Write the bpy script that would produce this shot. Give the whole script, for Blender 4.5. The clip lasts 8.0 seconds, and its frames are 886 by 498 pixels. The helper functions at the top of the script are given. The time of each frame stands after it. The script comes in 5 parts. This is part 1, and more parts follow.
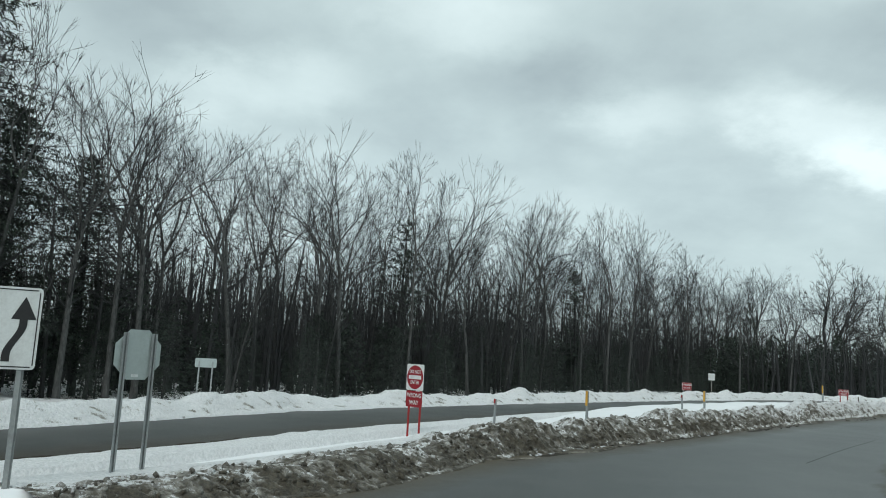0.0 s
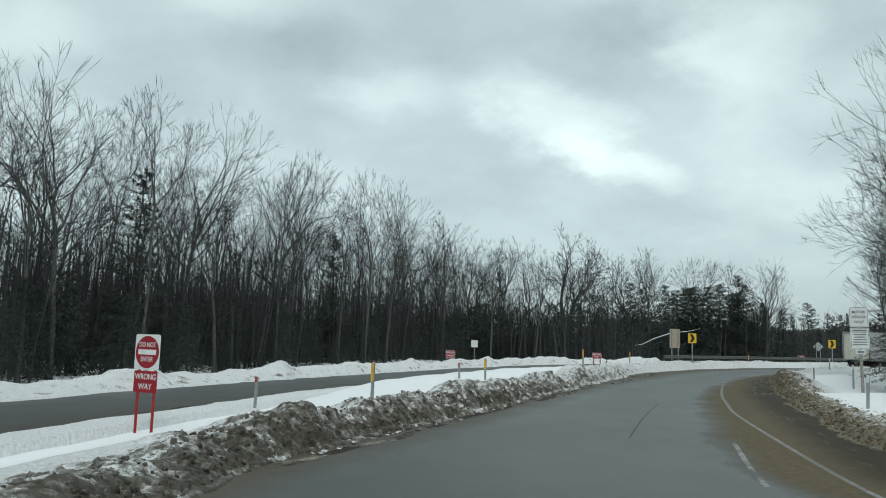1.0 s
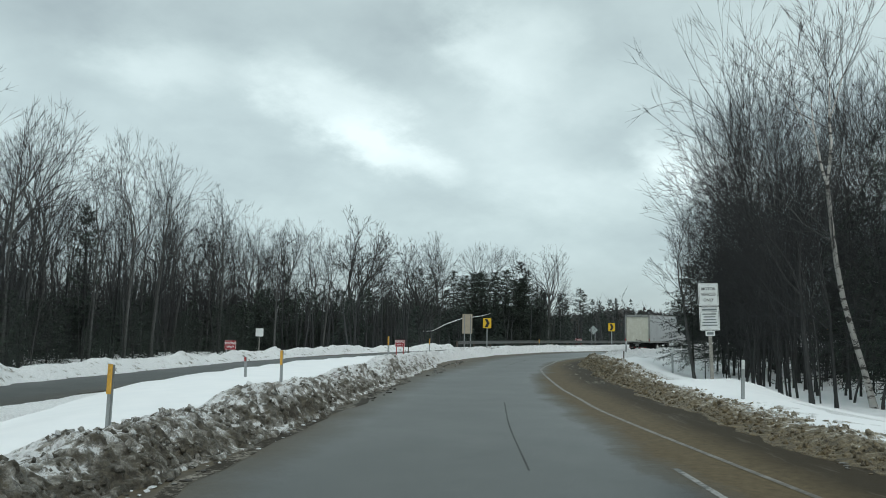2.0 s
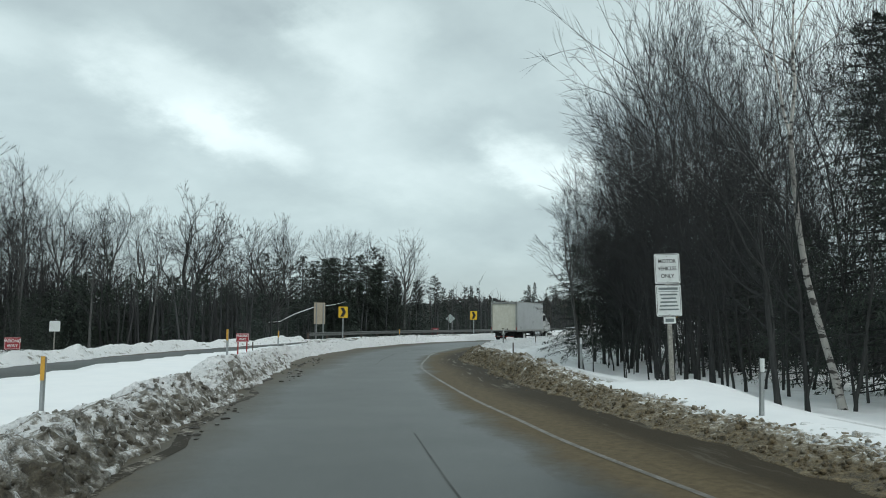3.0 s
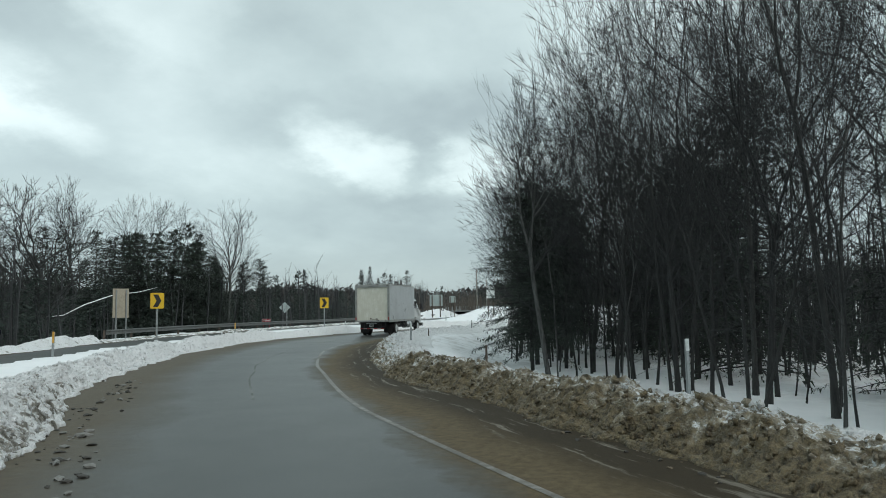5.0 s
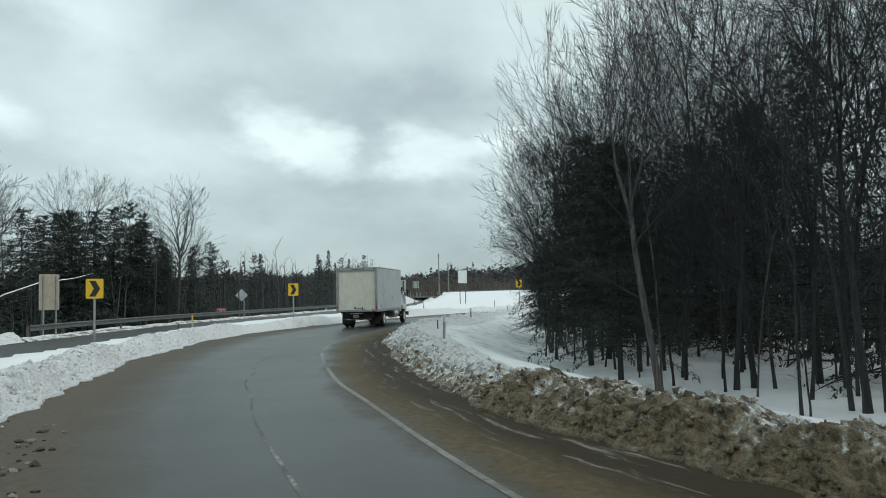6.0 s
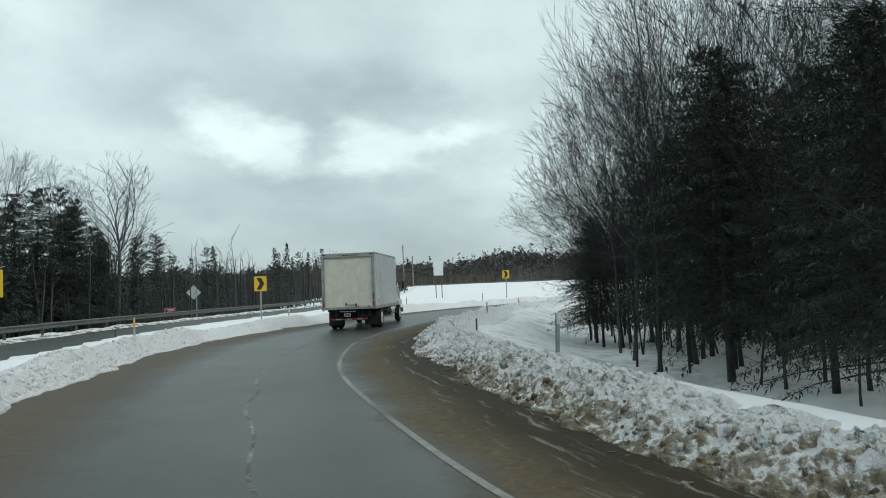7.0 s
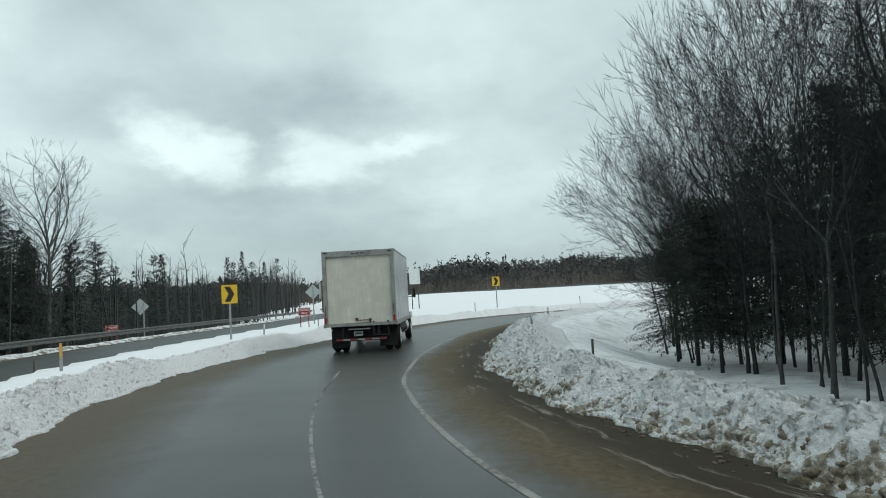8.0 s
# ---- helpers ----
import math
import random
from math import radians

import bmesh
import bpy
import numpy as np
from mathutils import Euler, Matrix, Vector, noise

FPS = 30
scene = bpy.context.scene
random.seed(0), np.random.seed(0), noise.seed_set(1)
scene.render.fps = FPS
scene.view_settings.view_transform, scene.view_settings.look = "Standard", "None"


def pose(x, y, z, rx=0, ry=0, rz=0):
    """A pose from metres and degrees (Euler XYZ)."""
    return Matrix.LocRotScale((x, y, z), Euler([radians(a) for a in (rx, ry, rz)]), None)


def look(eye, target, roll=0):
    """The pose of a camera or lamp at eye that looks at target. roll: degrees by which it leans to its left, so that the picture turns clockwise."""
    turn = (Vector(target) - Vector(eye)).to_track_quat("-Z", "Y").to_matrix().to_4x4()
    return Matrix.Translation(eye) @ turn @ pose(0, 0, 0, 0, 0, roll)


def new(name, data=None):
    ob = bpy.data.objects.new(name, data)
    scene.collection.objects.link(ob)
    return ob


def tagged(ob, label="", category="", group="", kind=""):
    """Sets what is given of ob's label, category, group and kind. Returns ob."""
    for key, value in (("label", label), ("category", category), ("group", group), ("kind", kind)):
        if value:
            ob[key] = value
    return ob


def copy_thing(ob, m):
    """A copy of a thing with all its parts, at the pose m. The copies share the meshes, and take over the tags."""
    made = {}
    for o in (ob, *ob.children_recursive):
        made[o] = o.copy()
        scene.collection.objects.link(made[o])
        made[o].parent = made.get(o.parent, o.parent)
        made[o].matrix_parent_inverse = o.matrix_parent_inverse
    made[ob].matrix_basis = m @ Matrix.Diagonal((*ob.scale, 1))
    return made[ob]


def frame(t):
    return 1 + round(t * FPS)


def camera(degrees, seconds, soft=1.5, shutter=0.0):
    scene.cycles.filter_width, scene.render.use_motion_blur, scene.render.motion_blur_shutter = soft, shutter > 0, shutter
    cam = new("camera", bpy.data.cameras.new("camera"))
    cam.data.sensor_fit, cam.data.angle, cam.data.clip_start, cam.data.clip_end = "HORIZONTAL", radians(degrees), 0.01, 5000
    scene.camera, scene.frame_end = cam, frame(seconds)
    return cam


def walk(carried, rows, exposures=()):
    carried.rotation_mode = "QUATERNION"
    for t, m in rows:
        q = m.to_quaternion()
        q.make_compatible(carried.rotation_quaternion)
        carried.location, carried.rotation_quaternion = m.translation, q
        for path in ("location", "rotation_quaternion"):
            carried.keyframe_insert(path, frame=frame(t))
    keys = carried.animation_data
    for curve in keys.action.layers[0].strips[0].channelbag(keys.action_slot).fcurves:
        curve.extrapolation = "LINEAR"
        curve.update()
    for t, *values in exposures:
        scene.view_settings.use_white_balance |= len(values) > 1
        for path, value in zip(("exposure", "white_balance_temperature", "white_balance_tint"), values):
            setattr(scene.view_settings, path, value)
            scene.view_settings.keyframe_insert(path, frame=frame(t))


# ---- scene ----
cam = camera(59.7, 8.0, soft=1.0)
PATH = [
    (0, (2.825, 3.561, 1.979), (3.184, 5.51, 2.25), 3.1),
    (0.5, (3.118, 5.672, 1.943), (3.8, 7.536, 2.191), 2.8),
    (1, (3.635, 7.941, 1.828), (4.598, 9.679, 2.055), 1.9),
    (1.5, (4.754, 10.512, 1.781), (5.955, 12.097, 1.994), 1.6),
    (2, (6.43, 13.297, 1.734), (7.843, 14.697, 1.945), 1.0),
    (2.2, (7.18, 14.338, 1.748), (8.657, 15.669, 1.957), 0.9),
    (3.3, (13.015, 20.412, 1.706), (14.732, 21.421, 1.891), 0.2),
    (3.5, (14.127, 21.531, 1.695), (15.876, 22.484, 1.88), 0.2),
    (4, (17.039, 24.239, 1.728), (18.853, 25.064, 1.905), -0.4),
    (4.2, (18.206, 25.302, 1.734), (20.04, 26.08, 1.908), -0.7),
    (5.3, (24.374, 30.974, 1.859), (26.268, 31.6, 2.002), -0.9),
    (5.5, (25.727, 32.076, 1.904), (27.63, 32.676, 2.037), -1.1),
    (6, (29.325, 34.943, 1.904), (31.25, 35.474, 2.02), -1.3),
    (6.5, (33.618, 37.731, 1.844), (35.559, 38.201, 1.945), -1.8),
    (7, (37.858, 40.416, 1.809), (39.814, 40.823, 1.908), -2.3),
    (7.5, (41.868, 42.97, 1.873), (43.835, 43.317, 1.975), -2.7),
    (8, (46.08, 45.509, 1.855), (48.058, 45.783, 1.975), -3.1),
]
walk(cam, [(t, look(eye, target, roll)) for t, eye, target, roll in PATH])

# ---------------------------------------------------------------- world and light
world = bpy.data.worlds.new("overcast_sky")
scene.world = world
world.use_nodes = True


# clouds that stand over the road ahead: compass bearing, elevation, half width, half height, tilt (all in degrees), and how much paler the deck is there
PALE = [(-3, 19, 8, 2.6, 14, 0.20), (12, 24.5, 8, 3.0, 0, 0.17), (24.5, 18, 5, 1.9, 0, 0.17), (37.0, 16.2, 6.5, 2.4, -20, 0.30), (41.5, 13.2, 4.5, 1.7, -24, 0.20),
        (50.5, 20.8, 4.8, 3.8, 0, 0.25), (64.3, 11.6, 5.2, 1.9, -20, 0.34), (73.5, 10.3, 3.6, 1.7, 0, 0.28), (79.8, 11.0, 3.6, 0.9, 12, 0.22), (55.5, 17.2, 6, 2.4, 0, 0.08),
        (88, 7.5, 8, 2.2, 0, 0.10), (57, 9.8, 8, 1.8, 0, 0.07), (86, 20, 12, 4, 0, 0.08)]
GREY = [(69.3, 11.0, 1.7, 2.2, 10, -0.12), (43, 22.3, 5.5, 1.8, 0, -0.13), (17.8, 20.5, 6, 2.2, 0, -0.10), (-11, 21.5, 7, 2.4, 0, -0.08), (70, 14.6, 9, 1.9, 0, -0.11), (77, 13.8, 5, 1.4, 0, -0.07),
        (70, 7.9, 7, 1.1, 0, -0.07), (57.5, 13.8, 5, 1.7, 0, -0.07), (46, 9, 8, 2, 0, -0.08), (6, 16.5, 7, 2, 0, -0.06), (29, 12, 8, 2.5, 0, -0.05), (74, 4, 9, 2.2, 0, -0.10), (58, 3.5, 7, 2.0, 0, -0.08)]


def build_world():
    nt = world.node_tree
    nt.nodes.clear()
    N, L = nt.nodes.new, nt.links.new

    def calc(op, a, b=0.0):
        r = N("ShaderNodeMath")
        r.operation = op
        for k, v in ((0, a), (1, b)):
            if isinstance(v, (int, float)):
                r.inputs[k].default_value = v
            else:
                L(v, r.inputs[k])
        return r.outputs[0]

    def cloud(vec, scale, detail, rough):
        t = N("ShaderNodeTexNoise")
        t.inputs["Scale"].default_value, t.inputs["Detail"].default_value, t.inputs["Roughness"].default_value = scale, detail, rough
        L(vec, t.inputs["Vector"])
        return t

    out, bg = N("ShaderNodeOutputWorld"), N("ShaderNodeBackground")
    sky = N("ShaderNodeTexSky")
    sky.sky_type, sky.sun_disc = "NISHITA", False
    sky.sun_elevation, sky.sun_rotation = radians(48), radians(204)
    tc, sep = N("ShaderNodeTexCoord"), N("ShaderNodeSeparateXYZ")
    L(tc.outputs["Generated"], sep.inputs[0])
    # the cloud deck: directions laid onto a flat sheet overhead
    lift = calc("ADD", calc("MAXIMUM", sep.outputs["Z"], 0.0), 0.34)
    flat = N("ShaderNodeCombineXYZ")
    for axis in ("X", "Y"):
        L(calc("DIVIDE", sep.outputs[axis], lift), flat.inputs[axis])
    shift = N("ShaderNodeVectorMath"); shift.operation = "ADD"; shift.inputs[1].default_value = SKY_SHIFT
    L(flat.outputs[0], shift.inputs[0])
    broad = cloud(shift.outputs[0], 1.9, 6.0, 0.55)
    # bearing and elevation, made ragged
    turn = N("ShaderNodeCombineXYZ")
    L(calc("ARCTAN2", sep.outputs["X"], sep.outputs["Y"]), turn.inputs["X"])
    L(calc("ARCSINE", sep.outputs["Z"]), turn.inputs["Y"])
    rag = cloud(shift.outputs[0], 4.2, 7.0, 0.62)
    mid = N("ShaderNodeVectorMath"); mid.operation = "SUBTRACT"; mid.inputs[1].default_value = (0.5, 0.5, 0.5)
    L(rag.outputs["Color"], mid.inputs[0])
    grow = N("ShaderNodeVectorMath"); grow.operation = "MULTIPLY"; grow.inputs[1].default_value = (0.17, 0.085, 0.0)
    L(mid.outputs[0], grow.inputs[0])
    torn = N("ShaderNodeVectorMath"); torn.operation = "ADD"
    L(turn.outputs[0], torn.inputs[0]); L(grow.outputs[0], torn.inputs[1])
    deck = calc("ADD", calc("MULTIPLY", calc("SUBTRACT", broad.outputs["Fac"], 0.5), 0.62), 0.50)
    deck = calc("ADD", deck, calc("MULTIPLY", calc("SUBTRACT", rag.outputs["Fac"], 0.5), 0.16))
    for az, el, w, h, tilt, gain in PALE + GREY:
        mp = N("ShaderNodeMapping")
        mp.vector_type = "TEXTURE"
        mp.inputs["Location"].default_value = (radians(az), radians(el), 0)
        mp.inputs["Rotation"].default_value = (0, 0, radians(tilt))
        mp.inputs["Scale"].default_value = (radians(w), radians(h), 1)
        L(torn.outputs[0], mp.inputs[0])
        ln = N("ShaderNodeVectorMath"); ln.operation = "LENGTH"
        L(mp.outputs[0], ln.inputs[0])
        fade = N("ShaderNodeMapRange"); fade.interpolation_type = "SMOOTHSTEP"
        for key, v in (("From Min", 0.25), ("From Max", 1.5), ("To Min", gain), ("To Max", 0.0)):
            fade.inputs[key].default_value = v
        L(ln.outputs["Value"], fade.inputs["Value"])
        deck = calc("ADD", deck, fade.outputs[0])
    ramp = N("ShaderNodeValToRGB")
    e = ramp.color_ramp.elements
    e[0].position, e[0].color = 0.25, (0.335, 0.410, 0.415, 1)
    e[1].position, e[1].color = 0.88, (0.86, 1.0, 0.985, 1)
    m = e.new(0.50); m.color = (0.515, 0.625, 0.617, 1)
    m = e.new(0.68); m.color = (0.665, 0.79, 0.778, 1)
    L(deck, ramp.inputs[0])
    # clouds thin out to a bluish grey band low down
    low = N("ShaderNodeMapRange")
    low.inputs["From Min"].default_value, low.inputs["From Max"].default_value = 0.02, 0.15
    low.inputs["To Min"].default_value, low.inputs["To Max"].default_value = 0.58, 0.0
    L(sep.outputs["Z"], low.inputs["Value"])
    haze = N("ShaderNodeMixRGB"); haze.inputs[2].default_value = (0.265, 0.350, 0.405, 1)
    L(low.outputs[0], haze.inputs[0]); L(ramp.outputs[0], haze.inputs[1])
    blue = N("ShaderNodeMixRGB"); blue.blend_type = "ADD"; blue.inputs[0].default_value = 0.02
    L(haze.outputs[0], blue.inputs[1]); L(sky.outputs[0], blue.inputs[2])
    L(blue.outputs[0], bg.inputs[0]); L(bg.outputs[0], out.inputs[0])
    bg.inputs[1].default_value = SKY_STRENGTH


SKY_STRENGTH = 1.0
SKY_SHIFT = (3.1, 0.6, 0.0)
build_world()
sun = new("sun", bpy.data.lights.new("sun", "SUN"))
sun.data.energy, sun.data.angle, sun.data.color = 0.8, radians(30), (1.0, 0.97, 0.93)
sun.matrix_world = look((0, 0, 60), (22, 49, 0))
scene.view_settings.exposure = 0.0


# ---------------------------------------------------------------- materials
class Mat:
    """A node material with a principled shader and short ways to noise and colour ramps."""

    def __init__(self, name, color=(0.5, 0.5, 0.5), rough=0.6, metal=0.0):
        self.m = bpy.data.materials.new(name)
        self.m.use_nodes = True
        self.nt = self.m.node_tree
        self.b = self.nt.nodes["Principled BSDF"]
        self.b.inputs["Base Color"].default_value = (*color, 1)
        self.b.inputs["Roughness"].default_value = rough
        self.b.inputs["Metallic"].default_value = metal

    def n(self, kind):
        return self.nt.nodes.new("ShaderNode" + kind)

    def l(self, a, b):
        self.nt.links.new(a, b)

    def coord(self, what="Object", stretch=(1, 1, 1)):
        tc, mp = self.n("TexCoord"), self.n("Mapping")
        mp.inputs["Scale"].default_value = stretch
        self.l(tc.outputs[what], mp.inputs[0])
        return mp.outputs[0]

    def place(self, stretch=(1, 1, 1)):
        g, mp = self.n("NewGeometry"), self.n("Mapping")
        mp.inputs["Scale"].default_value = stretch
        self.l(g.outputs["Position"], mp.inputs[0])
        return mp.outputs[0]

    def noise(self, vec, scale, detail=4.0, rough=0.55):
        t = self.n("TexNoise")
        t.inputs["Scale"].default_value, t.inputs["Detail"].default_value, t.inputs["Roughness"].default_value = scale, detail, rough
        self.l(vec, t.inputs["Vector"])
        return t.outputs["Fac"]

    def ramp(self, fac, stops):
        r = self.n("ValToRGB")
        e = r.color_ramp.elements
        e[0].position, e[0].color = stops[0][0], (*stops[0][1], 1)
        e[1].position, e[1].color = stops[-1][0], (*stops[-1][1], 1)
        for p, c in stops[1:-1]:
            e.new(p).color = (*c, 1)
        self.l(fac, r.inputs[0])
        return r.outputs[0]

    def range(self, fac, a, b, c=0.0, d=1.0):
        r = self.n("MapRange")
        for k, v in (("From Min", a), ("From Max", b), ("To Min", c), ("To Max", d)):
            r.inputs[k].default_value = v
        self.l(fac, r.inputs["Value"])
        return r.outputs[0]

    def math(self, op, a, b):
        r = self.n("Math")
        r.operation = op
        for k, v in ((0, a), (1, b)):
            if isinstance(v, (int, float)):
                r.inputs[k].default_value = v
            else:
                self.l(v, r.inputs[k])
        return r.outputs[0]

    def mix(self, fac, a, b, blend="MIX"):
        r = self.n("MixRGB")
        r.blend_type = blend
        for k, v in ((0, fac), (1, a), (2, b)):
            if isinstance(v, (int, float)):
                r.inputs[k].default_value = v
            elif isinstance(v, tuple):
                r.inputs[k].default_value = (*v, 1)
            else:
                self.l(v, r.inputs[k])
        return r.outputs[0]

    def attr(self, name):
        a = self.n("Attribute")
        a.attribute_name = name
        return a.outputs["Fac"]

    def color(self, out):
        self.l(out, self.b.inputs["Base Color"])
        return self

    def rough(self, out):
        self.l(out, self.b.inputs["Roughness"])
        return self

    def bump(self, fac, strength=0.4, dist=0.02):
        b = self.n("Bump")
        b.inputs["Strength"].default_value, b.inputs["Distance"].default_value = strength, dist
        self.l(fac, b.inputs["Height"])
        self.l(b.outputs[0], self.b.inputs["Normal"])
        return self


def worn(name, color, rough=0.6, metal=0.0, spread=0.25, scale=6.0, dirt=(0.09, 0.075, 0.055), amount=0.35, bump=0.15):
    """Paint or metal with a slight mottle, and road dirt in patches."""
    m = Mat(name, color, rough, metal)
    v = m.coord("Object")
    fine, broad = m.noise(v, scale * 5, 3), m.noise(v, scale * 0.6, 5, 0.6)
    c = m.mix(m.range(fine, 0.3, 0.7), tuple(k * (1 - spread) for k in color), tuple(min(1, k * (1 + spread * 0.4)) for k in color))
    m.color(m.mix(m.range(broad, 0.5, 0.75, 0.0, amount), c, dirt))
    m.rough(m.range(broad, 0.3, 0.75, max(0.05, rough - 0.1), min(1, rough + 0.2)))
    return m.bump(fine, bump, 0.002).m


def make_snow():
    m = Mat("snow", (0.82, 0.85, 0.88), 0.7)
    p = m.place()
    broad, fine, mid = m.noise(p, 0.16, 5, 0.6), m.noise(p, 14, 4), m.noise(p, 1.3, 5, 0.6)
    c = m.mix(m.range(mid, 0.35, 0.7), (0.90, 0.915, 0.93), (0.95, 0.957, 0.965))
    # litter and grass showing through in patches, kept off the clean median
    c = m.mix(m.math("MULTIPLY", m.range(m.noise(p, 0.9, 9, 0.78), 0.47, 0.63, 0, 0.6), m.attr("litter")), c, (0.19, 0.165, 0.125))
    m.color(c)
    return m.bump(m.math("ADD", m.math("MULTIPLY", mid, 1.0), m.math("MULTIPLY", fine, 0.2)), 0.18, 0.05).m


def make_bank(name, sand, slush_dark, slush_light):
    """Ploughed snow: white chunks, grey slush, earth and sand thrown up from the road side. Attributes: toe, dirt,
    chunk (random tone plus crevice darkening).
    """
    m = Mat(name, (0.7, 0.7, 0.7), 0.75)
    p = m.place()
    toe, dirty, chunk = m.attr("toe"), m.attr("dirt"), m.attr("chunk")
    mid, fine = m.range(m.noise(p, 4.5, 7, 0.72), 0.33, 0.67), m.range(m.noise(p, 17, 6, 0.7), 0.35, 0.65)
    grit = m.range(m.noise(p, 46, 4, 0.7), 0.35, 0.65)
    white = m.mix(fine, (0.74, 0.755, 0.76), (0.95, 0.955, 0.96))
    slush = m.mix(fine, slush_dark, slush_light)
    clod = m.range(m.noise(p, 8.5, 7, 0.75), 0.38, 0.62)
    earth = m.mix(m.math("ADD", m.math("MULTIPLY", grit, 0.35), m.math("MULTIPLY", clod, 0.65)), (0.016, 0.0125, 0.009), sand)
    d = m.math("ADD", m.math("MULTIPLY", mid, 0.22), m.math("MULTIPLY", chunk, 0.56))
    d = m.math("ADD", d, m.math("MULTIPLY", toe, 0.27))
    d = m.math("ADD", m.math("ADD", d, m.math("MULTIPLY", fine, 0.18)), m.math("MULTIPLY", grit, 0.12))
    d = m.math("ADD", d, dirty)
    a = m.range(d, 0.50, 0.60)
    b = m.range(d, 0.64, 0.78)
    m.color(m.mix(b, m.mix(a, white, slush), earth))
    m.rough(m.range(d, 0.3, 1.0, 0.8, 0.5))
    vor = m.n("TexVoronoi")
    vor.inputs["Scale"].default_value = 13.0
    warp = m.n("VectorMath")
    warp.operation = "ADD"
    nz = m.n("TexNoise")
    nz.inputs["Scale"].default_value = 9.0
    m.l(p, nz.inputs["Vector"])
    sc = m.n("VectorMath")
    sc.operation = "SCALE"
    sc.inputs["Scale"].default_value = 0.12
    m.l(nz.outputs["Color"], sc.inputs[0])
    m.l(p, warp.inputs[0])
    m.l(sc.outputs[0], warp.inputs[1])
    m.l(warp.outputs[0], vor.inputs["Vector"])
    return m.bump(m.math("ADD", m.math("MULTIPLY", vor.outputs["Distance"], -0.8), m.math("MULTIPLY", fine, 0.35)), 0.95, 0.05).m


def make_asphalt(name, brown_left, brown_right, wet=1.0):
    """Wet worn asphalt. Attributes: left and right, the distances from the two kerb lines in metres."""
    m = Mat(name, (0.06, 0.06, 0.06), 0.4)
    p = m.place()
    grain, patch, broad = m.noise(p, 55, 4, 0.7), m.noise(p, 0.8, 6, 0.62), m.noise(p, 0.22, 4)
    c = m.mix(m.range(grain, 0.35, 0.7), (0.034, 0.037, 0.035), (0.068, 0.072, 0.066))
    c = m.mix(m.range(patch, 0.35, 0.7, 0, 0.5), c, (0.050, 0.056, 0.056))
    left, right = m.attr("left"), m.attr("right")
    wob = m.range(m.noise(p, 0.45, 5, 0.6), 0.2, 0.8, -0.35, 0.35)
    fuzz = m.range(m.noise(p, 5, 5, 0.7), 0.2, 0.8, -0.2, 0.2)
    sand = m.mix(m.range(m.noise(p, 7, 5, 0.7), 0.3, 0.7), (0.086, 0.065, 0.039), (0.165, 0.128, 0.076))
    edge = m.math("ADD", wob, fuzz)
    sl = m.range(m.math("ADD", left, edge), brown_left * 0.55, brown_left * 1.25, 0.64, 0.0)
    sep = m.n("SeparateXYZ")
    m.l(p, sep.inputs[0])
    sr = m.range(m.math("ADD", m.math("ADD", right, edge), m.range(sep.outputs["X"], 24, 40, 0.2, 1.0)), brown_right * 0.84, brown_right * 1.10, 0.95, 0.0)
    s = m.math("MAXIMUM", sl, sr)
    c = m.mix(s, c, sand)
    # wet earth washed along the verge
    mud = m.range(m.math("ADD", right, m.math("MULTIPLY", edge, 0.6)), 0.6, 1.4, 0.88, 0.0)
    c = m.mix(mud, c, (0.038, 0.031, 0.022))
    # pale slush left in long streaks by tyres in the mud
    lane = m.n("CombineXYZ")
    m.l(m.math("MULTIPLY", m.attr("along"), 0.45), lane.inputs["X"])
    m.l(m.math("MULTIPLY", m.math("ADD", right, m.math("MULTIPLY", wob, 0.5)), 5.0), lane.inputs["Y"])
    streak = m.range(m.noise(lane.outputs[0], 1.0, 6, 0.68), 0.56, 0.64)
    streak = m.math("MULTIPLY", streak, m.math("MULTIPLY", m.range(right, 0.7, 1.4, 0.8, 0.0), m.range(sep.outputs["X"], 26, 34, 0.25, 1.0)))
    m.color(m.mix(streak, c, (0.27, 0.25, 0.21)))
    r = m.range(m.math("ADD", m.math("MULTIPLY", patch, 0.6), m.math("MULTIPLY", broad, 0.6)), 0.4, 0.8, 0.34 / wet, 0.40 / wet)
    m.rough(m.math("ADD", r, m.math("MULTIPLY", s, 0.38)))
    m.l(m.range(s, 0, 1, 0.30, 0.10), m.b.inputs["Specular IOR Level"])
    return m.bump(grain, 0.35, 0.006).m


def make_line():
    m = Mat("road_paint", (0.5, 0.5, 0.48), 0.5)
    p = m.place()
    w = m.range(m.math("ADD", m.math("MULTIPLY", m.noise(p, 9, 5, 0.7), 0.6), m.math("MULTIPLY", m.noise(p, 0.35, 4), 0.7)), 0.54, 0.74)
    sep = m.n("SeparateXYZ")
    m.l(p, sep.inputs[0])
    w = m.math("MAXIMUM", w, m.math("MULTIPLY", m.range(sep.outputs["X"], 34, 54, 0.95, 0.5), m.range(m.noise(p, 3.0, 5, 0.7), 0.2, 0.55)))
    m.color(m.mix(w, (0.40, 0.395, 0.37), (0.13, 0.122, 0.106)))
    m.b.inputs["Specular IOR Level"].default_value = 0.2
    return m.bump(m.noise(p, 55, 3), 0.3, 0.004).m


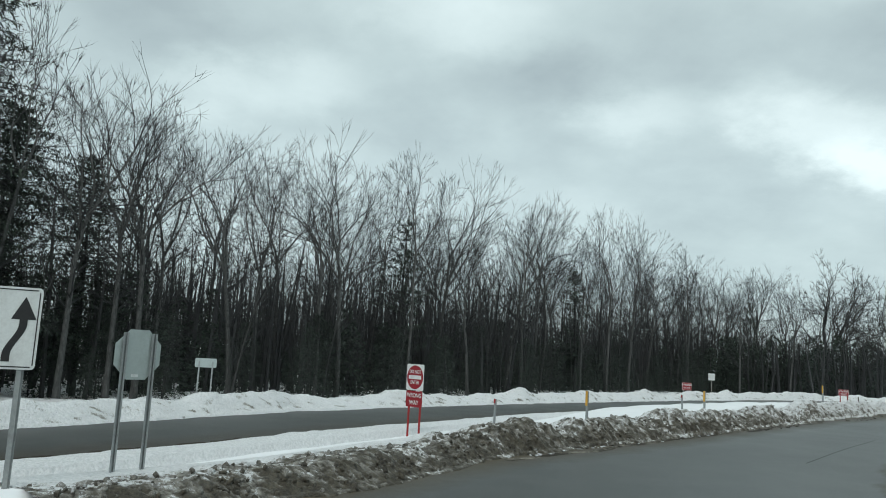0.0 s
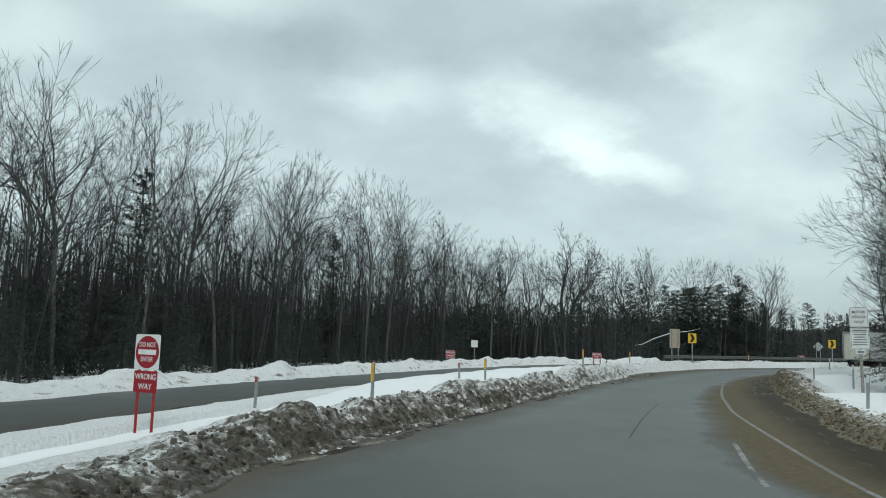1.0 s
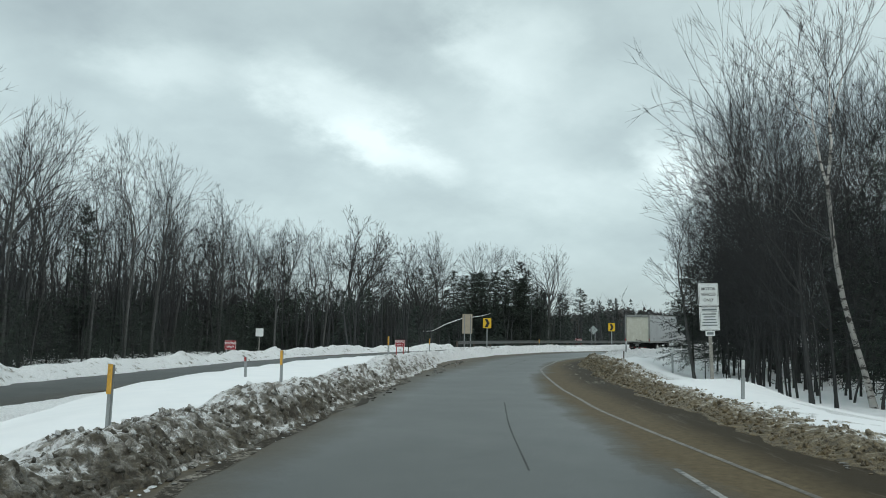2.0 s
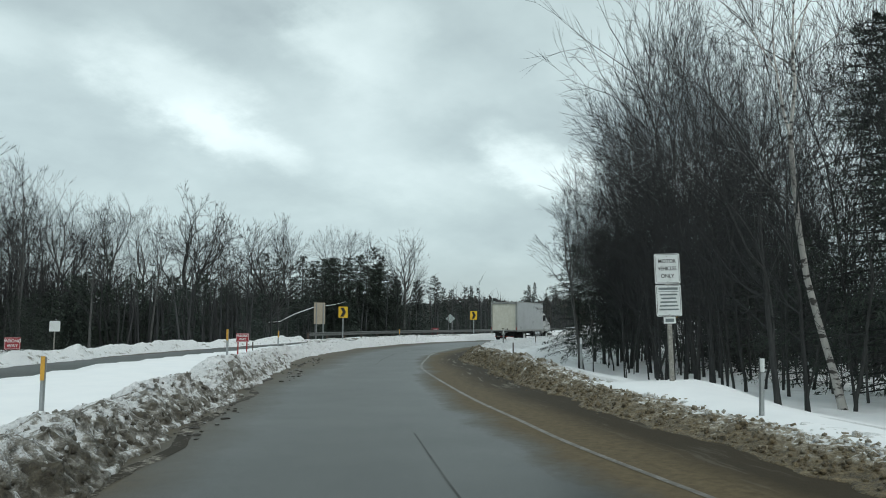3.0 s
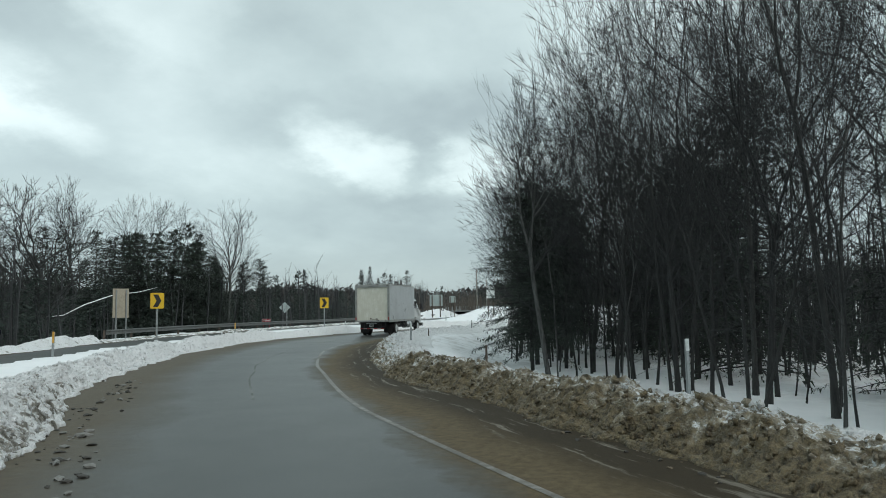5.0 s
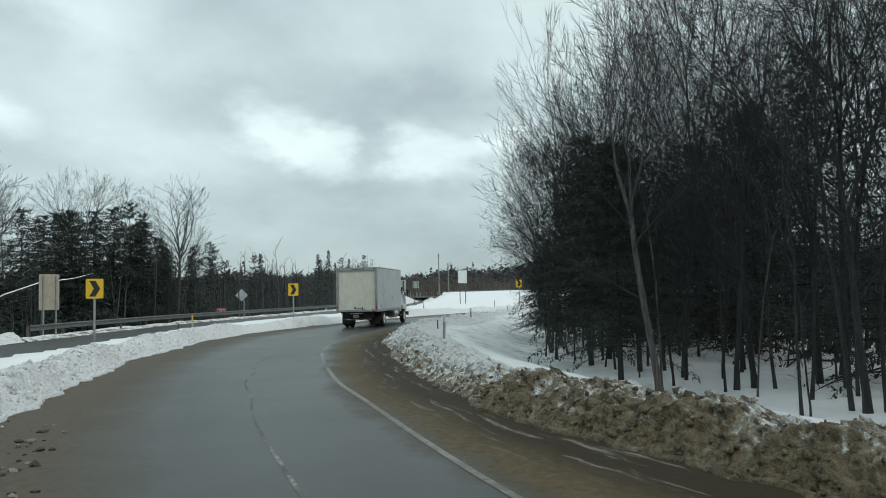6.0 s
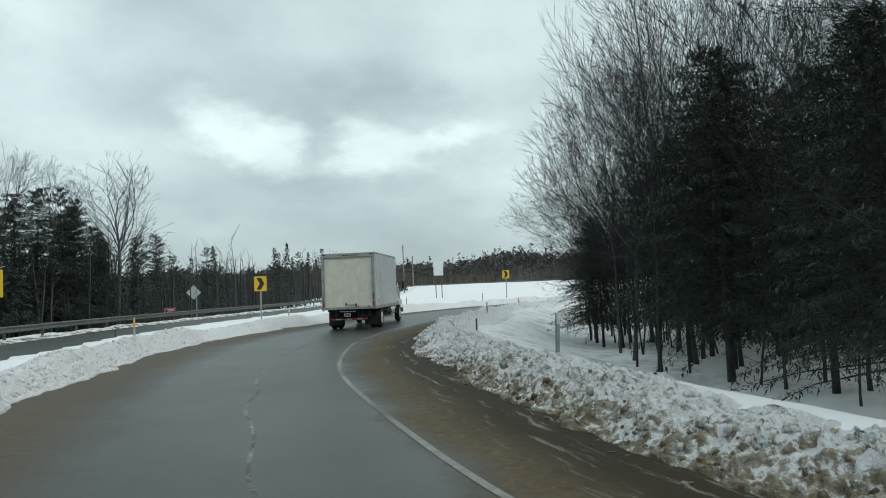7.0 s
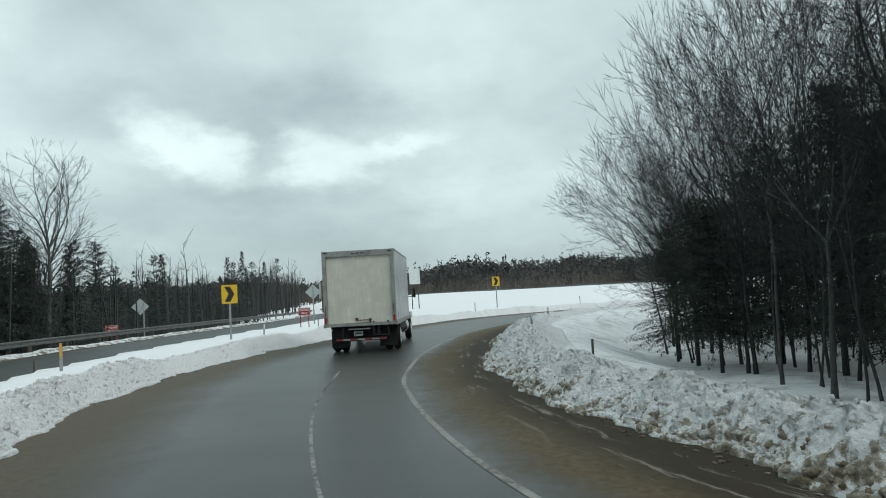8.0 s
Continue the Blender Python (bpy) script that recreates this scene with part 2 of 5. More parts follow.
def make_seam(name, pale, gone, lo, hi):
    """A thin worn streak on the road that breaks up into patches."""
    m = Mat(name, pale, 0.5)
    p = m.place()
    w = m.range(m.math("ADD", m.math("MULTIPLY", m.noise(p, 11, 6, 0.75), 0.6), m.math("MULTIPLY", m.noise(p, 0.7, 5, 0.65), 0.6)), lo, hi)
    m.color(m.mix(w, pale, gone))
    m.b.inputs["Roughness"].default_value, m.b.inputs["Specular IOR Level"].default_value = 0.7, 0.12
    return m.bump(m.noise(p, 55, 3), 0.3, 0.004).m


def make_bark(name, dark, light, scale=1.0, patches=None):
    m = Mat(name, dark, 0.9)
    v = m.coord("Object", (1, 1, 0.22))
    info = m.n("ObjectInfo").outputs["Random"]
    f = m.noise(v, 9 * scale, 6, 0.7)
    c = m.mix(m.range(f, 0.35, 0.68), dark, light)
    c = m.mix(m.range(info, 0, 1, 0, 0.45), c, tuple(k * 0.55 for k in dark))
    if patches:
        c = m.mix(m.range(m.noise(m.coord("Object", (1, 1, 2.2)), 2.6, 4, 0.6), 0.53, 0.6), c, patches)
    m.color(c)
    return m.bump(f, 0.8, 0.03).m


def make_needles(name, dark, light, snow=0.0):
    m = Mat(name, dark, 0.7)
    g = m.n("NewGeometry")
    isl = g.outputs["Random Per Island"]
    c = m.mix(isl, dark, light)
    if snow:
        c = m.mix(m.range(isl, 1 - snow, 1 - snow + 0.01), c, (0.6, 0.63, 0.65))
    m.color(c)
    return m.m


MAT = {
    "snow": make_snow(),
    "bank": make_bank("ploughed_snow_grey", (0.145, 0.126, 0.090), (0.065, 0.060, 0.049), (0.50, 0.48, 0.43)),
    "bank_sandy": make_bank("ploughed_snow_sandy", (0.285, 0.220, 0.122), (0.115, 0.092, 0.058), (0.56, 0.51, 0.41)),
    "asphalt": make_asphalt("wet_asphalt", 1.9, 2.9),
    "asphalt_far": make_asphalt("damp_asphalt", 0.4, 0.4, 0.8),
    "line": make_line(),
    "seam": make_seam("worn_seam", (0.34, 0.34, 0.325), (0.118, 0.124, 0.120), 0.52, 0.64),
    "slush_streak": make_seam("slush_in_mud", (0.30, 0.275, 0.235), (0.032, 0.026, 0.018), 0.50, 0.60),
    "tar": make_seam("tarred_crack", (0.05, 0.05, 0.048), (0.11, 0.116, 0.112), 0.50, 0.66),
    "bark": make_bark("bark_grey", (0.040, 0.042, 0.041), (0.140, 0.142, 0.136)),
    "bark_mid": make_bark("bark_mid", (0.022, 0.023, 0.022), (0.078, 0.079, 0.076)),
    "bark_dark": make_bark("bark_dark", (0.019, 0.020, 0.020), (0.060, 0.061, 0.060)),
    "twig": make_bark("twig", (0.018, 0.019, 0.020), (0.054, 0.056, 0.057), 3.0),
    "birch": make_bark("bark_birch", (0.42, 0.40, 0.37), (0.62, 0.60, 0.56), 0.6, (0.06, 0.055, 0.05)),
    "needle": make_needles("needles", (0.008, 0.015, 0.012), (0.036, 0.054, 0.036), 0.006),
    "needle_far": make_needles("needles_far", (0.014, 0.024, 0.020), (0.034, 0.050, 0.038)),
    "brush_far": make_needles("bare_wood_far", (0.032, 0.032, 0.032), (0.066, 0.060, 0.056)),
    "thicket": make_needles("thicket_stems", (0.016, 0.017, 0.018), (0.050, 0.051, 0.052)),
    "brush": make_needles("brush", (0.05, 0.043, 0.036), (0.12, 0.10, 0.08)),
}


# ---------------------------------------------------------------- mesh helpers
def mesh_of(name, verts, faces, mats=(), smooth=False, attrs=None):
    me = bpy.data.meshes.new(name)
    me.from_pydata([tuple(map(float, v)) for v in verts], [], [tuple(map(int, f)) for f in faces])
    for m in mats:
        me.materials.append(m)
    if smooth:
        me.polygons.foreach_set("use_smooth", [True] * len(me.polygons))
    for key, values in (attrs or {}).items():
        a = me.attributes.new(key, "FLOAT", "POINT")
        a.data.foreach_set("value", np.asarray(values, np.float32))
    me.update()
    return me


def hash3(i, j, k, seed):
    h = (i.astype(np.int64) * 374761393 + j.astype(np.int64) * 668265263 + k.astype(np.int64) * 2147483647 + seed * 1274126177) & 0xFFFFFFFF
    h = ((h ^ (h >> 13)) * 1274126177) & 0xFFFFFFFF
    return ((h ^ (h >> 16)) & 0xFFFF) / 65535.0


def vnoise(x, y, z=None, seed=0):
    z = np.zeros_like(x) if z is None else z
    i, j, k = np.floor(x), np.floor(y), np.floor(z)
    u, v, w = x - i, y - j, z - k
    u, v, w = (t * t * (3 - 2 * t) for t in (u, v, w))
    r = 0
    for a in (0, 1):
        for b in (0, 1):
            for c in (0, 1):
                r = r + hash3(i + a, j + b, k + c, seed) * (u if a else 1 - u) * (v if b else 1 - v) * (w if c else 1 - w)
    return r * 2 - 1


def fbm(x, y, z=None, octaves=4, seed=0, gain=0.5):
    r, amp, f = 0, 1.0, 1.0
    for o in range(octaves):
        r = r + amp * vnoise(x * f, y * f, None if z is None else z * f, seed + o * 17)
        amp, f = amp * gain, f * 2.03
    return r


def smooth_line(points, step):
    """A Catmull-Rom curve through the points, cut at even steps."""
    p = np.array(points, float)
    p = np.vstack([2 * p[0] - p[1], p, 2 * p[-1] - p[-2]])
    out = []
    for a, b, c, d in zip(p, p[1:], p[2:], p[3:]):
        t = np.linspace(0, 1, 40, endpoint=False)[:, None]
        out.append(0.5 * (2 * b + (c - a) * t + (2 * a - 5 * b + 4 * c - d) * t**2 + (3 * b - a - 3 * c + d) * t**3))
    out = np.vstack(out + [p[-2:-1]])
    s = np.r_[0, np.cumsum(np.hypot(*np.diff(out, axis=0).T))]
    even = np.linspace(0, s[-1], max(2, int(s[-1] / step) + 1))
    return np.c_[np.interp(even, s, out[:, 0]), np.interp(even, s, out[:, 1])]


def normals(line):
    """Unit vectors to the left of the way along a line."""
    d = np.gradient(line, axis=0)
    d /= np.linalg.norm(d, axis=1)[:, None]
    return np.c_[-d[:, 1], d[:, 0]]


def away(line, x, y):
    """Distance from a line, positive to its left."""
    best, side = np.full(x.shape, 1e9), np.ones(x.shape)
    for (ax, ay), (bx, by) in zip(line, line[1:]):
        dx, dy = bx - ax, by - ay
        t = np.clip(((x - ax) * dx + (y - ay) * dy) / (dx * dx + dy * dy), 0, 1)
        d = np.hypot(x - ax - t * dx, y - ay - t * dy)
        near = d < best
        best = np.where(near, d, best)
        side = np.where(near, np.sign(dx * (y - ay) - dy * (x - ax)), side)
    return best * side


def grid_faces(n, m):
    a = (np.arange(n - 1)[:, None] * m + np.arange(m - 1)).ravel()
    return np.c_[a, a + m, a + m + 1, a + 1]


# ---------------------------------------------------------------- the lie of the land
LEFT_EDGE = [(-10.3, -46), (-8, -11.5), (-5.8, 2.3), (-2.5, 9.2), (0.7, 12.2), (3.6, 14.6), (7, 18.6), (12.5, 23.1), (18.7, 28.3), (24, 32.7), (28.3, 36.3), (34.5, 41.4),
             (39.1, 44.8), (46.2, 49), (52.6, 52), (61.6, 55.1), (70.1, 56.5), (80.5, 56.6), (94.3, 55.2), (105.8, 51.7), (114.4, 45.4), (119.6, 36.8), (123, 23), (124.2, 0), (121.9, -34.5), (115, -92)]
RIGHT_EDGE = [(17.2, -46), (16.3, -11.5), (15.2, 2.3), (14.5, 9.2), (14.9, 13.2), (16.7, 15.6), (22.8, 21.6), (28.2, 26.7), (32.2, 30.2), (36.6, 33.6), (40.5, 36.7), (43.7, 38.8),
              (46.6, 40.4), (52.9, 43.2), (58.6, 45.4), (63.2, 46.6), (67.8, 47.4), (75.9, 47.7), (85.1, 47.4), (95.4, 44.8), (104.6, 39.7), (111, 32.2), (113.8, 20.7), (115, 0), (112.7, -34.5), (105.8, -92)]
LANE_LINE = [(12, 12), (13.8, 14.5), (17.2, 18.4), (21.3, 22.9), (23.9, 25.4), (27.1, 28.4), (33.6, 34), (37, 36.6), (42.7, 40.2), (46, 42.2), (51.7, 45.1), (55.7, 46.8),
             (60.6, 48.3), (65, 49.2), (73.6, 49.9), (85.1, 49.4), (95.4, 47.1)]
FAR_INNER = [(-34.5, -9.2), (-13.8, 4.6), (-5.8, 12), (-1.4, 16.6), (1.6, 20.2), (4, 23), (6.9, 26.2), (10.7, 30.1), (16.1, 35), (23.9, 40.9), (32.5, 46.5), (40.2, 50.8),
             (47.1, 54), (55.2, 57.3), (66.7, 61.2), (75.9, 63), (89.7, 64.9), (115, 67.3), (149.5, 71.3), (195.5, 80.5), (264.5, 105.8), (345, 138)]
FAR_OUTER = [(-41.4, -4.6), (-17.2, 9.2), (-8, 16.1), (-3, 20.6), (1.1, 26), (6, 31.3), (10.3, 35.2), (16, 39.8), (25.1, 46.7), (33.8, 52.7), (42.5, 57.3),
             (51.7, 61.3), (60.9, 65.1), (75.9, 69.5), (89.7, 72), (115, 74.8), (149.5, 79.3), (193.2, 88.5), (261, 113.8), (340.4, 146)]
left_edge, right_edge = smooth_line(LEFT_EDGE, 2.0), smooth_line(RIGHT_EDGE, 2.0)
far_inner, far_outer = smooth_line(FAR_INNER, 2.0), smooth_line(FAR_OUTER, 2.0)


def step(a, b, t):
    t = np.clip((t - a) / (b - a), 0, 1)
    return t * t * (3 - 2 * t)


def lie(x, y):
    """Height of the snow-covered ground."""
    dl, dr, di, do = (away(c, x, y) for c in (left_edge, right_edge, far_inner, far_outer))
    undulate = 0.10 * fbm(x / 9, y / 9, seed=3) + 0.03 * fbm(x / 1.7, y / 1.7, seed=5)
    # right of the road: a shoulder, then a hollow in the woods
    out = -dr
    hollow = 0.24 - (0.50 + 0.60 * step(25, 50, x)) * step(2.0, 6.5, out)
    right = hollow + undulate * (1 + 0.8 * step(8, 20, out)) + 0.30 * np.exp(-(((x - 29.6) / 1.7) ** 2 + ((y - 23.4) / 1.4) ** 2))
    # left of the far carriageway: a ditch and level woodland, falling away behind the guard rail
    left = 0.05 - 1.0 * step(1.2, 5.0, do) + undulate * (1 + step(6, 20, do)) - 2.4 * step(6, 24, do) * step(82, 108, x)
    median = 0.22 + 0.06 * step(1, 4, dl) + 0.5 * undulate - 0.40 * (1 - step(8, 18, x)) * (1 - step(0.8, 3.5, -di))
    on_road = (dl < 1.0) & (dr > -1.0)
    on_far = (di > -0.5) & (do < 0.9)
    z = np.where(dr < 0, right, np.where(do > 0, left, median))
    # the snow field beyond the bend climbs to a distant road
    z = z + 2.0 * step(126, 190, x) * (1 - step(0, 30, y - 78 - 0.42 * (x - 126)))
    z = np.where(on_road | on_far, -0.12, z)
    return z, dict(dl=dl, dr=dr, di=di, do=do, road=on_road | on_far)


def axis(lo, hi, fine, reach):
    mid = np.arange(lo, hi + fine / 2, fine)
    grow, s, d = [], 0.0, fine
    while s < reach:
        d *= 1.22
        s += d
        grow.append(s)
    grow = np.array(grow)
    return np.r_[lo - grow[::-1], mid, hi + grow]


def build_ground():
    xs, ys = axis(-29, 147, 0.65, 2600), axis(-14, 106, 0.65, 2600)
    gx, gy = np.meshgrid(xs, ys, indexing="ij")
    x, y = gx.ravel(), gy.ravel()
    z, d = lie(x, y)
    litter = step(1.0, 3.0, -d["dr"]) * step(52, 62, x) * (1 - step(8, 12, -d["dr"])) * 0.8
    litter = np.maximum(litter, 0.7 * step(3.5, 9, d["do"]))
    litter = np.maximum(litter, 0.5 * step(9, 14, -d["dr"]))
    me = mesh_of("ground", np.c_[x, y, z], grid_faces(len(xs), len(ys)), [MAT["snow"]], True, {"litter": litter})
    tagged(new("ground", me), "white snow cover over rolling verge and median", "snow ground", kind="structure")


build_ground()


def ribbon(name, a, b, n_across, z, mat, label, category, reverse=False):
    """A flat sheet between two lines; carries the distance from each."""
    n = int(max(np.hypot(*np.diff(a, axis=0).T).sum(), np.hypot(*np.diff(b, axis=0).T).sum()) / 0.8)
    t = np.linspace(0, 1, n)
    cut = lambda c: np.c_[np.interp(t, np.linspace(0, 1, len(c)), c[:, 0]), np.interp(t, np.linspace(0, 1, len(c)), c[:, 1])]
    a, b = cut(a), cut(b)
    k = np.linspace(-0.08, 1.08, n_across)
    pts = a[:, None] * (1 - k[None, :, None]) + b[:, None] * k[None, :, None]
    w = np.linalg.norm(a - b, axis=1)[:, None]
    zz = z + 0.0 * pts[..., 0]
    v = np.concatenate([pts, zz[..., None]], -1).reshape(-1, 3)
    thin = 1.3 * (1 - step(24, 38, pts[..., 0]))
    me = mesh_of(name, v, grid_faces(n, n_across), [mat], True, {"left": (k[None] * w + thin).ravel(), "right": ((1 - k)[None] * w).ravel(), "along": np.repeat(np.r_[0, np.cumsum(np.hypot(*np.diff(b, axis=0).T))], n_across)})
    return tagged(new(name, me), label, category, kind="structure")


# the two edges as matched pairs: the right one re-cut to face the left one
def match(a, b, every=2.0):
    """Points of line b that face the points of line a, kept in order."""
    fine = smooth_line(b, 0.25)
    nearest = [int(np.argmin(np.hypot(*(fine - p).T))) for p in a]
    nearest = np.maximum.accumulate(nearest)
    kern = np.ones(7) / 7
    sm = np.convolve(np.pad(nearest.astype(float), 3, mode="edge"), kern, "valid")
    return fine[np.clip(sm.round().astype(int), 0, len(fine) - 1)]


ribbon("road", left_edge, match(left_edge, RIGHT_EDGE), 14, 0.0, MAT["asphalt"], "wet grey asphalt road with sandy brown edges", "road")
ribbon("road_far", far_outer, match(far_outer, FAR_INNER), 8, -0.01, MAT["asphalt_far"], "damp grey asphalt carriageway beyond the median", "road")


def strip(name, line, width, z, mat, label, category):
    nrm = normals(line)
    v = np.vstack([np.c_[line + nrm * width / 2, np.full(len(line), z)], np.c_[line - nrm * width / 2, np.full(len(line), z)]])
    n = len(line)
    f = [(i, i + n, i + n + 1, i + 1) for i in range(n - 1)]
    return tagged(new(name, mesh_of(name, v, f, [mat])), label, category, kind="structure")


strip("lane_line", smooth_line(LANE_LINE, 0.5), 0.10, 0.005, MAT["line"], "worn white edge line painted on the road", "road marking")


def cells(u, v, seed):
    """Uneven cells in a plane: a random number for each cell and the distance from its rim."""
    i, j = np.floor(u), np.floor(v)
    f1, f2, who = np.full(u.shape, 9.0), np.full(u.shape, 9.0), np.zeros(u.shape)
    for a in (-1, 0, 1):
        for b in (-1, 0, 1):
            ci, cj = i + a, j + b
            zero = np.zeros_like(ci)
            d = np.hypot(ci + 0.1 + 0.8 * hash3(ci, cj, zero, seed) - u, cj + 0.1 + 0.8 * hash3(ci, cj, zero, seed + 7) - v)
            near = d < f1
            f2 = np.where(near, f1, np.minimum(f2, d))
            who = np.where(near, hash3(ci, cj, zero, seed + 13), who)
            f1 = np.where(near, d, f1)
    return who, f2 - f1


def bank(name, line, side, width, height, dirt, label, seed, rise=0.30, tail=0.26, rough=lambda x: 1.0 + 0.0 * x, step_len=0.1, n=34, hvar=0.35, crest=lambda x: 0.0 * x, loose=0, fine_to=200.0, mat="bank", ledge=0.5):
    """A ridge of ploughed snow along a line, chunky, higher and lower on its way. height, width, dirt: functions of x."""
    rng = np.random.default_rng(seed)
    line = smooth_line(line, step_len)
    nrm = normals(line) * side
    s = np.arange(len(line)) * step_len
    keep = [i for i in range(len(line)) if line[i, 0] < fine_to or i % 3 == 0]
    line, nrm, s = line[keep], nrm[keep], s[keep]
    k = np.linspace(0, 1, n) ** 1.25
    x0 = line[:, 0]
    wob = 0.22 * fbm(s / 2.3, s * 0 + seed, seed=seed) + 0.10 * fbm(s / 0.45, s * 0 + seed, seed=seed + 3)
    h = height(x0) * (1 + hvar * fbm(s / 2.1, s * 0 + 7.7, seed=seed + 9))
    w = width(x0)
    # a low ledge of slush, then the steep face, then a long back
    face = np.clip((k - 0.07) / (rise - 0.07), 0, 1)
    prof = np.where(k < rise, 0.10 * step(0, 0.03, k) + 0.90 * face ** 0.85, 1 - step(rise, 1, k))
    pts = line[:, None] + nrm[:, None] * (wob[:, None, None] * (1 - k)[None, :, None] + w[:, None, None] * k[None, :, None])
    x, y = pts[..., 0], pts[..., 1]
    z = h[:, None] * prof[None] + (tail * step(rise * 0.6, 1, k))[None] * 0.9
    across = w[:, None] * k[None]
    ss = np.broadcast_to(s[:, None], x.shape)
    env = (np.sin(np.pi * np.clip(k * 0.95 + 0.03, 0, 1)) ** 0.6)[None] * rough(x0)[:, None] * np.clip(h[:, None] / 0.45, 0.35, 1.3)
    env = env * (1 - 0.8 * step(0.62, 0.97, k))[None]
    lump = fbm(x / 0.6, y / 0.6, z / 0.6, 3, seed + 1, 0.55)
    wx, wy = 0.25 * fbm(ss / 0.3, across / 0.3, None, 2, seed + 21), 0.25 * fbm(ss / 0.3, across / 0.3, None, 2, seed + 23)
    big, rim = cells((ss + 0.6 * across) / 0.30 + wx, across / 0.42 + wy, seed + 31)
    small, rim2 = cells((ss + 0.4 * across) / 0.12 + wx, across / 0.13 + wy, seed + 37)
    raise_ = 0.07 * (big - 0.5) + 0.05 * np.minimum(rim / 0.35, 1) + 0.065 * (small - 0.5) + 0.05 * np.minimum(rim2 / 0.4, 1)
    z = z + env * (0.06 * lump + 0.75 * raise_)
    off = env * (0.05 * lump - 0.75 * raise_)
    x, y = x + nrm[:, :1] * off, y + nrm[:, 1:] * off
    z[:, -1] -= 0.4
    z[:, 0] = -0.05
    toe = np.broadcast_to(1 - np.clip((k - 0.05) / 0.35, 0, 1), x.shape) * np.broadcast_to(1 - ledge * (1 - step(0.045, 0.09, k)), x.shape)
    soil = np.broadcast_to(dirt(x0)[:, None], x.shape) - 0.5 * step(0.46, 0.80, k)[None] + crest(x0)[:, None] * (step(0.22, 0.34, k) * (1 - step(0.55, 0.75, k)))[None]
    toe = toe * (1.0 if ledge else 1.4)
    # last term puts crevice darkening into the colour between lumps, besides dirt
    chunk = 0.25 * big + 0.45 * small + 0.34 * (1 - np.minimum(rim2 / 0.28, 1))
    f = grid_faces(len(line), n)
    f = f if side < 0 else f[:, ::-1]
    P = np.c_[x.ravel(), y.ravel(), z.ravel()]
    att = {"toe": toe.ravel(), "dirt": soil.ravel(), "chunk": chunk.ravel()}
    tagged(new(name, mesh_of(name, P, f, [MAT[mat]], True, att)), label, "snow bank", kind="structure")
    if not loose:
        return
    # loose angular chunks lying on the face
    cube = np.array([(a, b, c) for a in (-1, 1) for b in (-1, 1) for c in (-1, 1)], float)
    sides = np.array([(0, 1, 3, 2), (4, 6, 7, 5), (0, 4, 5, 1), (2, 3, 7, 6), (0, 2, 6, 4), (1, 5, 7, 3)])
    near = np.flatnonzero(x0 < 75)
    V, F, T, D, C = [], [], [], [], []
    for q in range(loose):
        i, j = int(rng.choice(near)), int(rng.integers(int(n * 0.10), int(n * 0.62)))
        r = 0.012 + 0.024 * rng.random() ** 2
        g = rng.normal(0, 1, (3, 3))
        g, _ = np.linalg.qr(g)
        v = (cube * (1 + rng.normal(0, 0.25, cube.shape)) * r * rng.uniform(0.6, 1.4, 3)) @ g + (x[i, j], y[i, j], z[i, j] + 0.3 * r)
        F.append(sides + 8 * q)
        V.append(v)
        T.extend([float(toe[i, j])] * 8)
        D.extend([float(soil[i, j])] * 8)
        C.extend([float(0.2 + 0.6 * rng.random())] * 8)
    me = mesh_of("snow_chunks", np.vstack(V), np.vstack(F), [MAT[mat]], True, {"toe": T, "dirt": D, "chunk": C})
    tagged(new("snow_chunks", me), "loose frozen chunks lying on the snow ridge", "snow chunks", kind="stuff")


def cut(points, x0, x1):
    return [p for p in points if x0 <= p[0] <= x1 and p[1] > 8]


def flat(v):
    return lambda x: v + 0.0 * x


bank("snow_bank_left", cut(LEFT_EDGE, 0.6, 125), 1, flat(2.1), lambda x: 0.20 + 0.32 * step(1, 9, x) - 0.06 * step(30, 45, x),
     lambda x: 0.10 - 0.08 * step(6, 16, x) - 0.17 * step(16, 26, x) - 0.06 * step(26, 33, x) - 0.40 * step(33, 44, x),
     "ploughed snow ridge along the median, dirty grey turning white", 11, step_len=0.055, n=44, loose=3600, fine_to=66, rough=lambda x: 1.0 - 0.5 * step(34, 46, x))
bank("snow_bank_right", cut(RIGHT_EDGE, 14.8, 116), -1, lambda x: 3.0 - 0.4 * step(28, 38, x), lambda x: 0.18 + 0.25 * step(27, 34, x) - 0.0 * step(36, 44, x),
     lambda x: 0.07 + 0.01 * step(30, 36, x) - 0.30 * step(39, 46, x) - 0.12 * step(50, 58, x),
     "lumpy ploughed snow ridge inside the bend, sandy brown turning white", 13, step_len=0.055, n=48, loose=4600, fine_to=80, mat="bank_sandy", rough=lambda x: 1.35 + 0.2 * step(42, 52, x), crest=lambda x: 0.05 * step(40, 50, x), tail=0.18, ledge=0.0, hvar=0.24)
bank("snow_bank_far", cut(FAR_OUTER, -18, 69), 1, flat(2.2), flat(0.46), flat(-0.30), "white ploughed snow ridge beyond the far carriageway", 15, step_len=0.2, n=20, tail=-0.2, rough=flat(0.7))
bank("snow_bank_inner", cut(FAR_INNER, -14, 197), -1, flat(1.0), flat(0.08), flat(-0.5), "low white snow edge of the median", 16, step_len=0.3, n=10, rough=flat(0.5), tail=0.0)
bank("snow_bank_rail", cut(FAR_OUTER, 60, 197), 1, flat(1.4), flat(0.16), flat(-0.12), "low snow edge along the guard rail", 17, step_len=0.3, n=10, rough=flat(0.5), tail=0.0)


